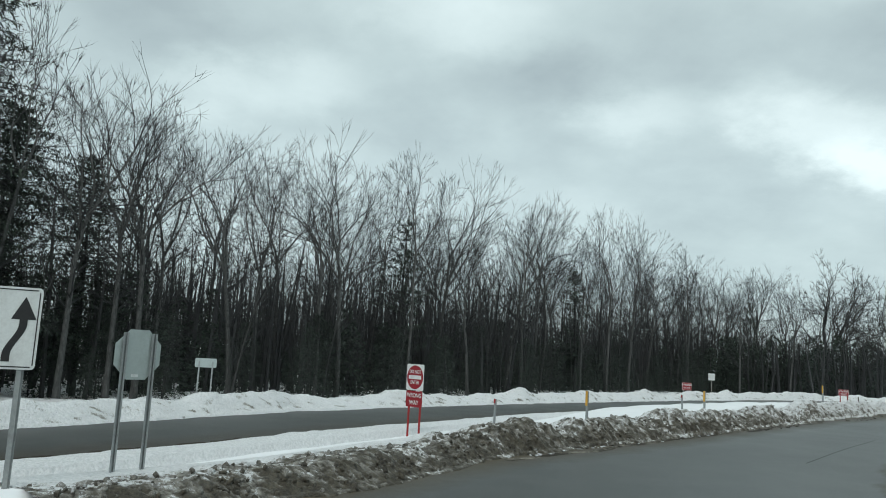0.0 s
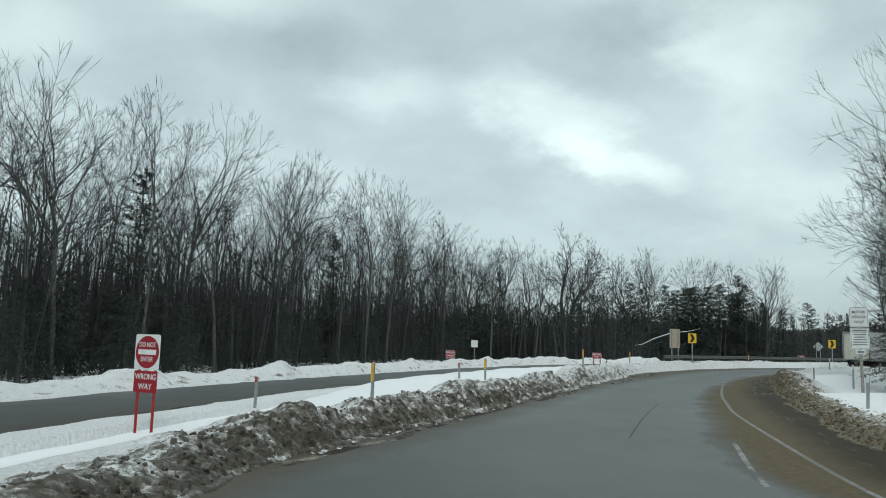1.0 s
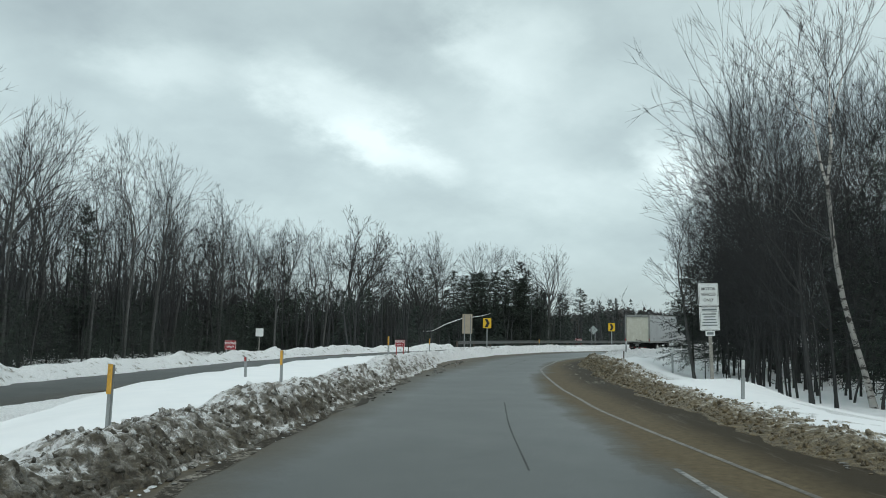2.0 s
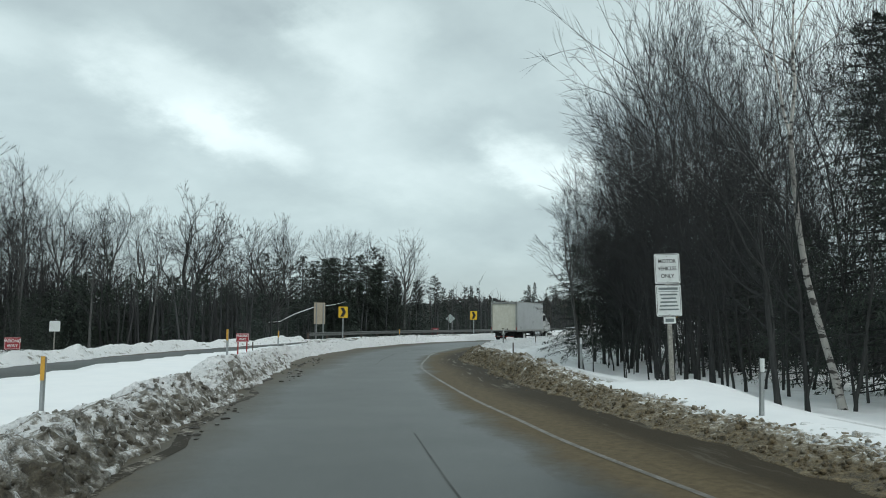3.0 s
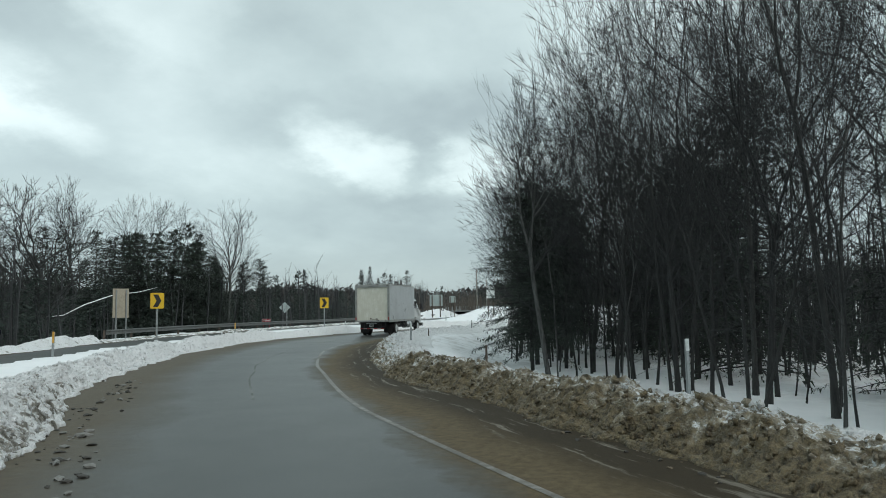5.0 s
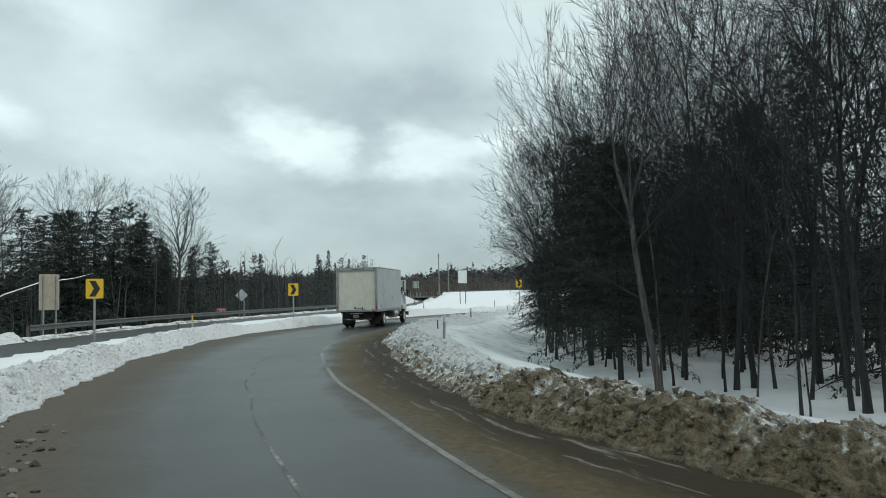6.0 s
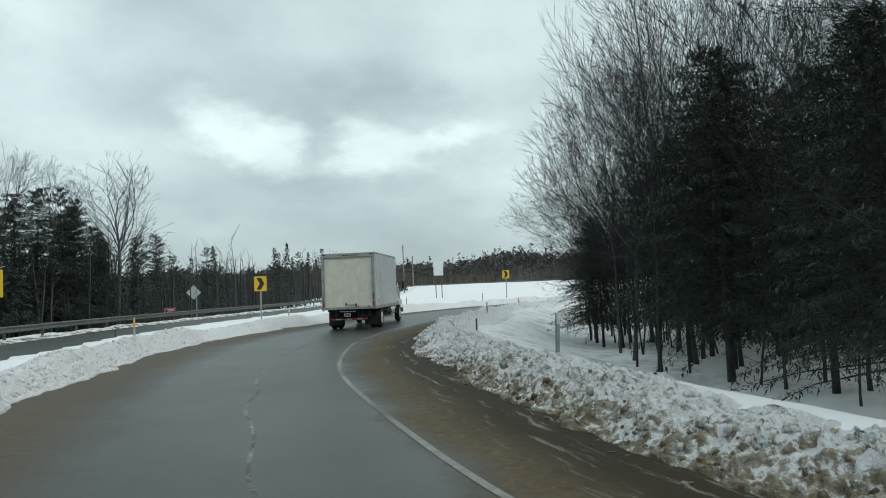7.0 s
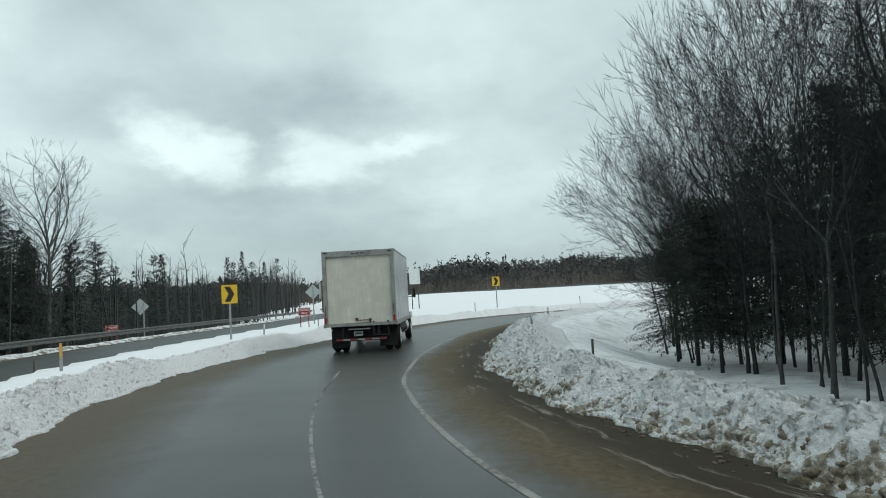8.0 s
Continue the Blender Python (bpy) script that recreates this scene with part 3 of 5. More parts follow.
def offset(points, x0, x1, d, seed, wob=0.10):
    c = smooth_line([p for p in points if x0 <= p[0] <= x1 and p[1] > 8], 0.3)
    q = np.arange(len(c)) * 0.3
    return c + normals(c) * (d + wob * fbm(q / 1.6, q * 0 + seed, seed=seed))[:, None]


# a ridge of pale slush along the verge
strip("slush_streak", offset(LEFT_EDGE, 4, 30, -0.10, 71, 0.14), 0.22, 0.004, MAT["slush_streak"], "thin pale streak of slush in the mud", "slush streak")
strip("worn_marking", smooth_line([(15.92, 18.37), (13.65, 16.14), (12.50, 14.93)], 0.3), 0.09, 0.004, MAT["seam"], "pale worn remnant of an old road line", "road marking")

# an old seam and a tarred crack in the lane
strip("pavement_seam", smooth_line([(36.2, 38.3), (40.3, 41.1), (42.7, 42.5), (45, 43.95), (47.2, 44.95), (49.4, 46.15), (51.5, 46.9), (53.4, 47.85), (57.5, 49.25), (61.1, 50.2), (66.5, 51.3)], 0.4), 0.05, 0.004, MAT["seam"], "pale worn seam in the asphalt lane", "road marking")
strip("pavement_crack", smooth_line([(14.3, 19.5), (17.7, 22.65), (21.3, 25.8)], 0.3), 0.03, 0.004, MAT["tar"], "thin dark tarred crack in the road", "road marking")


def distant_road():
    line = smooth_line([(420, 190), (300, 128), (235, 92), (203, 62), (190, 30), (188, -10), (200, -70), (220, -140)], 4.0)
    nrm = normals(line)
    a, b = line + nrm * 4, line - nrm * 4
    z = np.maximum(lie(a[:, 0], a[:, 1])[0], lie(b[:, 0], b[:, 1])[0]) + 0.3
    v = np.vstack([np.c_[a, z], np.c_[b, z], np.c_[b - nrm * 3, z - 1.5], np.c_[a + nrm * 3, z - 1.5]])
    n = len(line)
    f = [(i, i + n, i + n + 1, i + 1) for i in range(n - 1)] + [(i + n, i + 2 * n, i + 2 * n + 1, i + n + 1) for i in range(n - 1)] + [(i + 3 * n, i, i + 1, i + 3 * n + 1) for i in range(n - 1)]
    me = mesh_of("road_distant", v, f, [MAT["asphalt_far"]], False, {"left": np.full(4 * n, 3.0), "right": np.full(4 * n, 3.0)})
    tagged(new("road_distant", me), "distant dark road along the rise", "road", kind="structure")


distant_road()

# ---------------------------------------------------------------- parts and things
def empty(name, m=None):
    ob = new(name)
    if m is not None:
        ob.matrix_world = m
    return ob


def part(name, bm, material, parent, label="", smooth=False):
    """One mesh object under a thing or under a part, from a bmesh or a mesh."""
    if isinstance(bm, bmesh.types.BMesh):
        me = bpy.data.meshes.new(name)
        bm.to_mesh(me)
        bm.free()
    else:
        me = bm
    if material is not None and not me.materials:
        me.materials.append(material)
    if smooth:
        me.polygons.foreach_set("use_smooth", [True] * len(me.polygons))
    ob = new(name, me)
    ob.parent = parent
    return tagged(ob, label) if label else ob


# ---------------------------------------------------------------- trees
def tube(V, F, pts, radii, sides, tip=True):
    """A tapered tube through points, ending in a point."""
    pts = [(float(q[0]), float(q[1]), float(q[2])) for q in pts]
    n = len(pts)
    base, rings = len(V), n - 1 if tip else n
    ring = [(math.cos(k * 2 * math.pi / sides), math.sin(k * 2 * math.pi / sides)) for k in range(sides)]
    ref = None
    for i in range(rings):
        p, q = pts[max(i - 1, 0)], pts[min(i + 1, n - 1)]
        dx, dy, dz = q[0] - p[0], q[1] - p[1], q[2] - p[2]
        if ref is None:
            ref = (0.31, 0.95, 0.1) if abs(dz) > 0.6 * math.sqrt(dx * dx + dy * dy + dz * dz) else (0.1, 0.2, 0.97)
        ux, uy, uz = dy * ref[2] - dz * ref[1], dz * ref[0] - dx * ref[2], dx * ref[1] - dy * ref[0]
        s = radii[i] / (math.sqrt(ux * ux + uy * uy + uz * uz) + 1e-9)
        ux, uy, uz = ux * s, uy * s, uz * s
        s = 1 / (math.sqrt(dx * dx + dy * dy + dz * dz) + 1e-9)
        wx, wy, wz = (dy * uz - dz * uy) * s, (dz * ux - dx * uz) * s, (dx * uy - dy * ux) * s
        x, y, z = pts[i]
        V.extend((x + c * ux + d * wx, y + c * uy + d * wy, z + c * uz + d * wz) for c, d in ring)
    for i in range(rings - 1):
        for k in range(sides):
            a, b = base + i * sides + k, base + i * sides + (k + 1) % sides
            F.append((a, b, b + sides, a + sides))
    if tip:
        V.append(pts[-1])
        last, e = base + (rings - 1) * sides, len(V) - 1
        F.extend((last + k, last + (k + 1) % sides, e) for k in range(sides))


def way(rng, start, d, length, n, up=0.0, wiggle=0.12):
    jog = rng.normal(0, wiggle, (n, 3)).tolist()
    x, y, z = (float(v) for v in start)
    dx, dy, dz = (float(v) for v in d)
    pts, h = [(x, y, z)], length / n
    for jx, jy, jz in jog:
        dx, dy, dz = dx + jx, dy + jy, dz + jz + up
        s = 1 / math.sqrt(dx * dx + dy * dy + dz * dz)
        dx, dy, dz = dx * s, dy * s, dz * s
        x, y, z = x + dx * h, y + dy * h, z + dz * h
        pts.append((x, y, z))
    return np.array(pts)


def side_way(rng, d, angle):
    """A direction turned off d by an angle, any way round."""
    d = d / (np.linalg.norm(d) + 1e-9)
    u = np.cross(d, rng.normal(0, 1, 3))
    u /= np.linalg.norm(u) + 1e-9
    return d * math.cos(angle) + u * math.sin(angle)


def at_way(pts, t):
    s = t * (len(pts) - 1)
    i = min(int(s), len(pts) - 2)
    return pts[i] + (pts[i + 1] - pts[i]) * (s - i), pts[i + 1] - pts[i]


def bare_tree(seed, H, r0, bole=0.4, depth=6, spread=(16, 34), leaders=3, up=0.03, lean=0.0, wig=0.035, kink=0.07, twig=0.009, reach=None, bark="bark", low=0, sides=4, limbs=3, crown=None):
    """A leafless tree: a tapered trunk that splits into leaders, which fork again and again into a fan of fine twigs; thin dead branches low down."""
    rng = np.random.default_rng(seed)
    tV, tF, cV, cF, stout = [], [], [], [], []
    trunk = way(rng, (0, 0, -0.3), (lean, 0, 1), H * bole, 6, 0.02, wig)
    tube(tV, tF, trunk, [r0 * (1 - 0.36 * k / 6) * (1.35 if k == 0 else 1.0) for k in range(7)], 7, tip=False)
    first = (1 - bole) * H * (0.29 if depth > 5 else 0.32 if depth > 4 else 0.36)

    def grow(p, d, L, r, level):
        n = 3 if level > 2 else 2
        path = way(rng, p, d, L, n, up, kink)
        end = max(r * 0.72, twig * 0.7)
        tube(cV, cF, path, [r + (end - r) * k / n for k in range(n + 1)] if level else [r, r * 0.8, r * 0.35], 6 if level >= depth - 1 else sides if level > 2 else 3, tip=level == 0)
        stout.extend([int(level >= depth - 1)] * (len(cF) - len(stout)))
        if level == 0:
            return
        tipward = path[-1] - path[-2]
        count = 2 if rng.random() < 0.75 else 3
        for k in range(count):
            grow(path[-1], side_way(rng, tipward, radians(rng.uniform(*spread) * (0.55 if k == 0 else 1.1))), L * rng.uniform(0.66, 0.88), max(end * (0.86 if k == 0 else 0.66), twig), level - 1)
        for k in range(1 + (rng.random() < 0.45)):
            if level >= 2:
                q, e = at_way(path, rng.uniform(0.3, 0.9))
                grow(q, side_way(rng, e, radians(rng.uniform(34, 62))), L * rng.uniform(0.5, 0.75), max(end * 0.5, twig), level - 2)

    top, tipward = trunk[-1], trunk[-1] - trunk[-2]
    for k in range(leaders):
        a = k * 6.283 / leaders + rng.uniform(-0.5, 0.5)
        if reach is not None:
            a = reach + (a - math.pi) * 0.45
        d = tipward / np.linalg.norm(tipward) + np.array([math.cos(a), math.sin(a), 0]) * math.tan(radians(rng.uniform(*spread) * (0.5 if k == 0 and reach is None else 1.25)))
        grow(top, d, first * rng.uniform(0.85, 1.1), r0 * (0.56 if k == 0 else 0.44), depth)
    # limbs that leave the trunk below its fork
    for k in range(limbs):
        q, e = at_way(trunk, rng.uniform(0.55, 0.95))
        a = reach + rng.normal(0, 0.7) if reach is not None else rng.uniform(0, 6.283)
        g = radians(rng.uniform(40, 70))
        grow(q, (math.cos(a) * math.sin(g), math.sin(a) * math.sin(g), math.cos(g)), first * rng.uniform(0.6, 0.9), r0 * 0.26, depth - 2)
    for k in range(low):
        q, e = at_way(trunk, rng.uniform(0.22, 1.0))
        a, g = rng.uniform(0, 6.283), radians(rng.uniform(50, 95))
        grow(q, (math.cos(a) * math.sin(g), math.sin(a) * math.sin(g), math.cos(g)), rng.uniform(0.5, 1.1), 0.012, 2 if rng.random() < 0.5 else 1)
    me = mesh_of("crown", cV, cF, [MAT[crown or "twig"], MAT[bark]], False)
    me.polygons.foreach_set("material_index", stout)
    return (mesh_of("trunk", tV, tF, [MAT[bark]], True), me)


def conifer(seed, H, r0, spread, first=0.1, boughs=80, sprays=16, droop=0.25, gap=0.0, needle="needle", spray=0.5, top_open=0.6, fan=0.30):
    """An evergreen: a straight trunk and drooping boughs that carry fine sprays of needles."""
    rng = np.random.default_rng(seed)
    tV, tF, cV, cF = [], [], [], []
    trunk = way(rng, (0, 0, -0.3), (0, 0, 1), H, 6, 0.05, 0.012)
    tube(tV, tF, trunk, [r0 * (1 - k / 6.3) for k in range(7)], 6)
    for k in range(boughs):
        t = first + (1 - first) * (k + rng.uniform(0, 1)) / boughs
        if gap and math.sin(t * 31 + seed) > 1 - gap:
            continue
        p, _ = at_way(trunk, min(t, 0.985))
        az = k * 2.399 + rng.uniform(-0.4, 0.4)
        L = spread * ((1 - t) ** top_open) * rng.uniform(0.55, 1.15) + 0.15
        d = np.array([math.cos(az), math.sin(az), 0.35 * t - 0.05])
        b = way(rng, p, d, L, 4, -droop * 0.5, 0.07)
        tube(tV, tF, b[::2], [0.03, 0.018, 0.006], 3)
        m = max(3, int(sprays * (0.35 + 0.65 * L / spread)))
        for q in range(m):
            tt = 0.12 + 0.88 * (q + rng.uniform(0, 1)) / m
            p2, d2 = at_way(b, min(tt, 0.99))
            d2 = d2 / np.linalg.norm(d2)
            s = side_way(rng, d2, radians(rng.uniform(20, 75)))
            s[2] -= rng.uniform(0, 0.5)
            s /= np.linalg.norm(s)
            L2 = spray * rng.uniform(0.6, 1.35)
            out = rng.uniform(-1, 1) * fan * L * (1.05 - tt)
            p2 = p2 + np.array([-math.sin(az) * out, math.cos(az) * out, -0.22 * abs(out) + rng.normal(0, 0.06)])
            u = np.cross(s, (0, 0, 1.0)) + rng.normal(0, 0.25, 3)
            u = u / (np.linalg.norm(u) + 1e-9) * L2 * rng.uniform(0.09, 0.19)
            i = len(cV)
            cV.extend([p2 + u, p2 + s * L2, p2 - u])
            cF.append((i, i + 1, i + 2))
    return (mesh_of("trunk", tV, tF, [MAT["bark_dark"]], True), mesh_of("crown", cV, cF, [MAT[needle]], False))


def tree_thing(name, meshes, label, group):
    ob = empty(name)
    part("trunk", meshes[0], None, ob)
    part("crown", meshes[1], None, ob)
    return tagged(ob, label, "tree", group)


L_BARE = "tall leafless grey hardwood tree in the snowy wood"
L_EDGE = "leafless hardwood tree at the edge of the wood"
L_SAP = "thin leafless sapling among taller trees"
L_HEM = "dark green evergreen with drooping snow-flecked boughs"
L_OAK = "broad leafless oak with low spreading limbs"
G_L, G_R, G_F = "trees of the wood beyond the far road", "trees of the wood inside the bend", "evergreens in the distance"
kinds = {
    "tall": [tree_thing("bare_tree", bare_tree(s, 19.0, r, bole=b, depth=5, spread=a, leaders=n, twig=0.011, bark="bark", low=10, limbs=9, kink=0.11, up=0.045), L_BARE, G_L)
             for s, r, b, a, n in ((1, 0.17, 0.56, (13, 30), 4), (2, 0.20, 0.48, (15, 33), 4), (3, 0.14, 0.60, (12, 28), 3), (4, 0.19, 0.52, (15, 34), 4), (5, 0.13, 0.62, (11, 28), 3))],
    "edge": [tree_thing("bare_tree", bare_tree(s, 16.0, r, bole=b, depth=6, spread=a, leaders=n, twig=0.007, lean=e, reach=0.0, bark="bark_dark", low=14, limbs=4, kink=0.10, up=0.04), L_EDGE, G_R)
             for s, r, b, a, n, e in ((11, 0.10, 0.36, (15, 34), 3, 0.06), (12, 0.15, 0.30, (18, 38), 3, 0.08), (13, 0.075, 0.40, (14, 32), 2, 0.05))],
    "inner": [tree_thing("bare_tree", bare_tree(s, 17.0, r, bole=b, depth=5, spread=a, leaders=n, twig=0.0085, lean=e, bark=k, low=10, limbs=4, kink=0.10, up=0.04), L_EDGE, G_R)
              for s, r, b, a, n, e, k in ((15, 0.062, 0.46, (12, 28), 2, 0.03, "bark_mid"), (16, 0.11, 0.42, (14, 32), 3, 0.06, "bark_mid"), (17, 0.08, 0.48, (14, 30), 2, -0.04, "bark"), (18, 0.055, 0.44, (12, 28), 2, 0.08, "bark_mid"))],
    "sapling": [tree_thing("sapling", bare_tree(s, 11.0, r, bole=b, depth=4, spread=(14, 30), leaders=2, twig=0.0075, lean=e, wig=0.05, bark=k, low=8, limbs=4), L_SAP, G_R)
                for s, r, b, e, k in ((21, 0.045, 0.40, 0.05, "bark_mid"), (22, 0.034, 0.46, 0.10, "bark"), (23, 0.052, 0.36, -0.03, "bark_mid"))],
    "hemlock": [tree_thing("evergreen_tree", conifer(s, 11, 0.14, 4.0, first=0.19, boughs=170, sprays=170, droop=0.18, spray=0.17, top_open=0.45), L_HEM, G_R) for s in (31, 32)],
    "understorey": [tree_thing("evergreen_tree", conifer(s, 8, 0.10, 3.3, first=0.04, boughs=96, sprays=84, droop=0.18, spray=0.19), L_HEM, G_L) for s in (34, 35)],
    "pine": [tree_thing("pine_tree", conifer(s, 15, 0.2, 3.3, first=0.22, boughs=80, sprays=130, droop=-0.05, spray=0.27, gap=0.25, top_open=0.45), "tall dark pine rising above the wood", G_L) for s in (37, 38)],
    "spruce": [tree_thing("spruce_tree", conifer(s, 12, 0.15, 2.6, first=0.04, boughs=84, sprays=56, droop=0.22, spray=0.38, needle="needle_far", top_open=0.95), "pointed dark spruce far behind the guard rail", G_F) for s in (41, 42)],
    "maple": [tree_thing("maple_tree", bare_tree(71, 15.0, 0.150, bole=0.48, depth=6, spread=(12, 29), leaders=3, twig=0.0075, lean=0.15, low=10, limbs=5), "pale grey leafless maple before dark evergreens", G_R)],
    "birch": [tree_thing("birch_tree", bare_tree(61, 15.0, 0.11, bole=0.55, depth=5, spread=(12, 28), leaders=2, twig=0.008, lean=-0.18, bark="birch", crown="bark", low=5), "pale birch leaning at the edge of the wood", G_R)],
}
rest = {k: list(v) for k, v in kinds.items()}


def height_map():
    gx, gy = np.meshgrid(np.arange(-70, 260, 2.0), np.arange(-30, 240, 2.0), indexing="ij")
    return lie(gx.ravel(), gy.ravel())[0].reshape(gx.shape)


heights = height_map()


def ground_at(x, y):
    i, j = min(max(int(round((x + 70) / 2)), 0), heights.shape[0] - 1), min(max(int(round((y + 30) / 2)), 0), heights.shape[1] - 1)
    return float(heights[i, j])


def plant(kind, x, y, size=1.0, turn=None, which=None, tilt=(0, 0), group="", wide=1.0):
    """Sets a tree of a kind: the first few use the built one, later ones are copies."""
    rng = np.random.default_rng(int(abs(x * 131 + y * 717) * 10) % 2**31)
    i = int(rng.integers(len(kinds[kind]))) if which is None else which % len(kinds[kind])
    src = kinds[kind][i]
    turn = rng.uniform(0, 360) if turn is None else turn
    m = pose(x, y, ground_at(x, y) - 0.02, tilt[0], tilt[1], turn) @ Matrix.Diagonal((size * wide, size * wide, size * rng.uniform(0.94, 1.08), 1))
    if src in rest[kind]:
        rest[kind].remove(src)
        ob = src
    else:
        ob = copy_thing(src, m)
    ob.matrix_world = m
    if group:
        ob["group"] = group
    return ob


def scatter(front, depth, spacing, seed, tries=6000, behind=1, start=0.0):
    """Loose places in a belt behind a front line, none nearer than the spacing."""
    rng = np.random.default_rng(seed)
    line = smooth_line(front, 0.5)
    nrm = normals(line) * behind
    found = []
    for _ in range(tries):
        i = rng.integers(len(line))
        p = line[i] + nrm[i] * (start + (depth - start) * rng.random() ** 1.2)
        if all((p[0] - q[0]) ** 2 + (p[1] - q[1]) ** 2 > spacing**2 for q in found):
            found.append(p)
    return found


WOOD_LEFT = [(-50, 2), (-33, 17), (-17, 31), (-6, 40), (5, 48), (15, 56), (26, 65.5), (41, 79), (57, 91), (74, 103)]
WOOD_RIGHT = [(28.2, 12.5), (31.0, 17.6), (33.6, 21.6), (38.0, 26.4), (42.0, 29.0), (45.4, 30.6), (49.0, 32.6), (52.0, 34.2), (56.2, 36.2), (60.5, 38.0), (64.2, 39.3), (70.0, 39.9), (74.6, 40.8), (80, 40.2), (90, 38.0), (97, 35)]


def front_row(line, every, seed, out):
    """Places along a front line with the compass turn towards the open side."""
    rng = np.random.default_rng(seed)
    c = smooth_line(line, every)
    n = normals(c)
    return [(p[0] + q[0] * out + rng.normal(0, 0.5), p[1] + q[1] * out + rng.normal(0, 0.5), math.degrees(math.atan2(q[1], q[0])) + rng.normal(0, 18)) for p, q in zip(c, n)]


def build_woods():
    rng = np.random.default_rng(77)
    # beyond the far carriageway
    for x, y in scatter(WOOD_LEFT, 20, 4.1, 5, 2600):
        plant("tall", x, y, rng.uniform(0.68, 0.88), group=G_L)
    for x, y in scatter(WOOD_LEFT, 7, 3.2, 6, 1500, start=-2.0):
        plant("understorey", x, y, rng.uniform(0.26, 0.66), group=G_L)
    for x, y in scatter(WOOD_LEFT, 12, 3.0, 19, 900, start=-1.0):
        plant("sapling", x, y, rng.uniform(0.6, 1.2), tilt=(rng.normal(0, 3), rng.normal(0, 3)), group=G_L)
    for x, y, s in ((-20, 38, 1.15), (-15, 39.5, 1.3), (-24, 34, 1.1), (9.5, 55, 0.85), (28, 71, 0.8), (61, 95, 0.75)):
        plant("pine", x, y, s, group=G_L)
    for x, y, s in ((-11, 43, 1.25), (-13.5, 41, 1.8), (-8, 46, 1.2), (-18, 36, 1.7), (-16, 39.5, 1.75)):
        plant("hemlock", x, y, s, group=G_L)
    for x, y, s in ((-10.5, 39.5, 0.84), (-13, 37.6, 0.90), (-16.5, 35, 0.92), (-7.5, 41.5, 0.84), (-4.5, 43, 0.84)):
        plant("tall", x, y, s, group=G_L)
    # inside the bend
    for x, y, turn in front_row(WOOD_RIGHT, 3.2, 14, -0.5):
        plant("edge", x, y, rng.uniform(0.56, 0.74), turn=turn, group=G_R, wide=0.62)
    for x, y in scatter(WOOD_RIGHT, 14, 2.6, 15, 2600, -1, start=1.0):
        plant("inner", x, y, rng.uniform(0.70, 0.94) + 0.12 * float(step(40, 46, np.array(x))) - 0.14 * float(step(57, 62, np.array(x))), wide=0.85, tilt=(rng.normal(0, 2.5), rng.normal(0, 2.5)), group=G_R)
    for x, y in scatter(WOOD_RIGHT, 9, 1.9, 16, 1500, -1, start=-0.2):
        plant("sapling", x, y, rng.uniform(0.5, 1.2), tilt=(rng.normal(0, 4), rng.normal(0, 4)), group=G_R)


build_woods()
plant("birch", 34.6, 21.2, 0.95, turn=-90, group=G_R)
plant("maple", 49.4, 34.9, 0.66, turn=90, group=G_R, wide=1.0)
plant("maple", 64.0, 39.6, 0.50, turn=-40, group=G_R)
# two stout trees beside the motor vehicles sign
plant("edge", 37.2, 25.2, 0.66, turn=135, which=1, group=G_R, wide=0.64)
plant("edge", 32.7, 22.5, 0.74, turn=100, which=1, group=G_R, wide=0.8)
for x, y, s in ((46.2, 29.6, 0.86), (48.2, 30.6, 0.90), (47.0, 27.8, 0.95), (50.2, 31.4, 0.88), (50.4, 29.0, 0.95), (52.6, 32.4, 0.86), (44.4, 28.2, 0.90), (53.4, 30.6, 0.92), (62.0, 36.6, 0.90), (64.5, 37.4, 0.90), (67.0, 38.0, 0.88), (69.5, 38.4, 0.84), (72.0, 38.4, 0.80)):
    plant("edge", x, y, s, group=G_R, wide=0.72)
plant("sapling", 50.7, 34.9, 0.95, turn=90, which=1, group=G_R)
# evergreens at the edge inside the bend
for x, y, s in ((51.4, 36.0, 0.66), (56.2, 35.6, 0.66), (58.6, 37.4, 0.86), (61.4, 36.9, 0.84), (65.4, 37.0, 0.74), (70.4, 40.6, 0.50), (72.6, 40.9, 0.54), (74.8, 41.2, 0.46), (71.8, 38.6, 0.66), (68.4, 37.8, 0.72), (77.0, 39.6, 0.50), (37.4, 19.6, 1.10)):
    plant("hemlock", x, y, s, group=G_R)
for x, y, s in ((53.5, 28, 1.5), (44, 20, 1.4), (42, 17.5, 1.5), (70, 33, 1.3), (73, 34.5, 1.1), (76, 32, 1.4), (79, 34, 1.3), (82, 32, 1.3), (85, 34.5, 1.1), (88, 32.5, 1.2), (91, 33.5, 1.1), (67, 31.5, 1.4), (71, 30, 1.5), (76, 28, 1.4), (82, 28.5, 1.4), (88, 28, 1.3), (64, 31, 1.4), (60, 29.5, 1.5), (48, 24, 0.9)):
    plant("understorey", x, y, s, group=G_R)
# spreading trees where the wood ends, and bare trees before the evergreens
for x, y, s, turn in ((77.4, 41.2, 0.56, 100), (81.0, 40.4, 0.60, 85), (75.6, 41.0, 0.50, 110)):
    plant("edge", x, y, s, turn=turn, group=G_R, wide=0.95)
for x, y, s in ((62.2, 39.6, 0.58), (61.0, 39.0, 0.60), (66.4, 40.0, 0.60)):
    plant("inner", x, y, s, group=G_R)
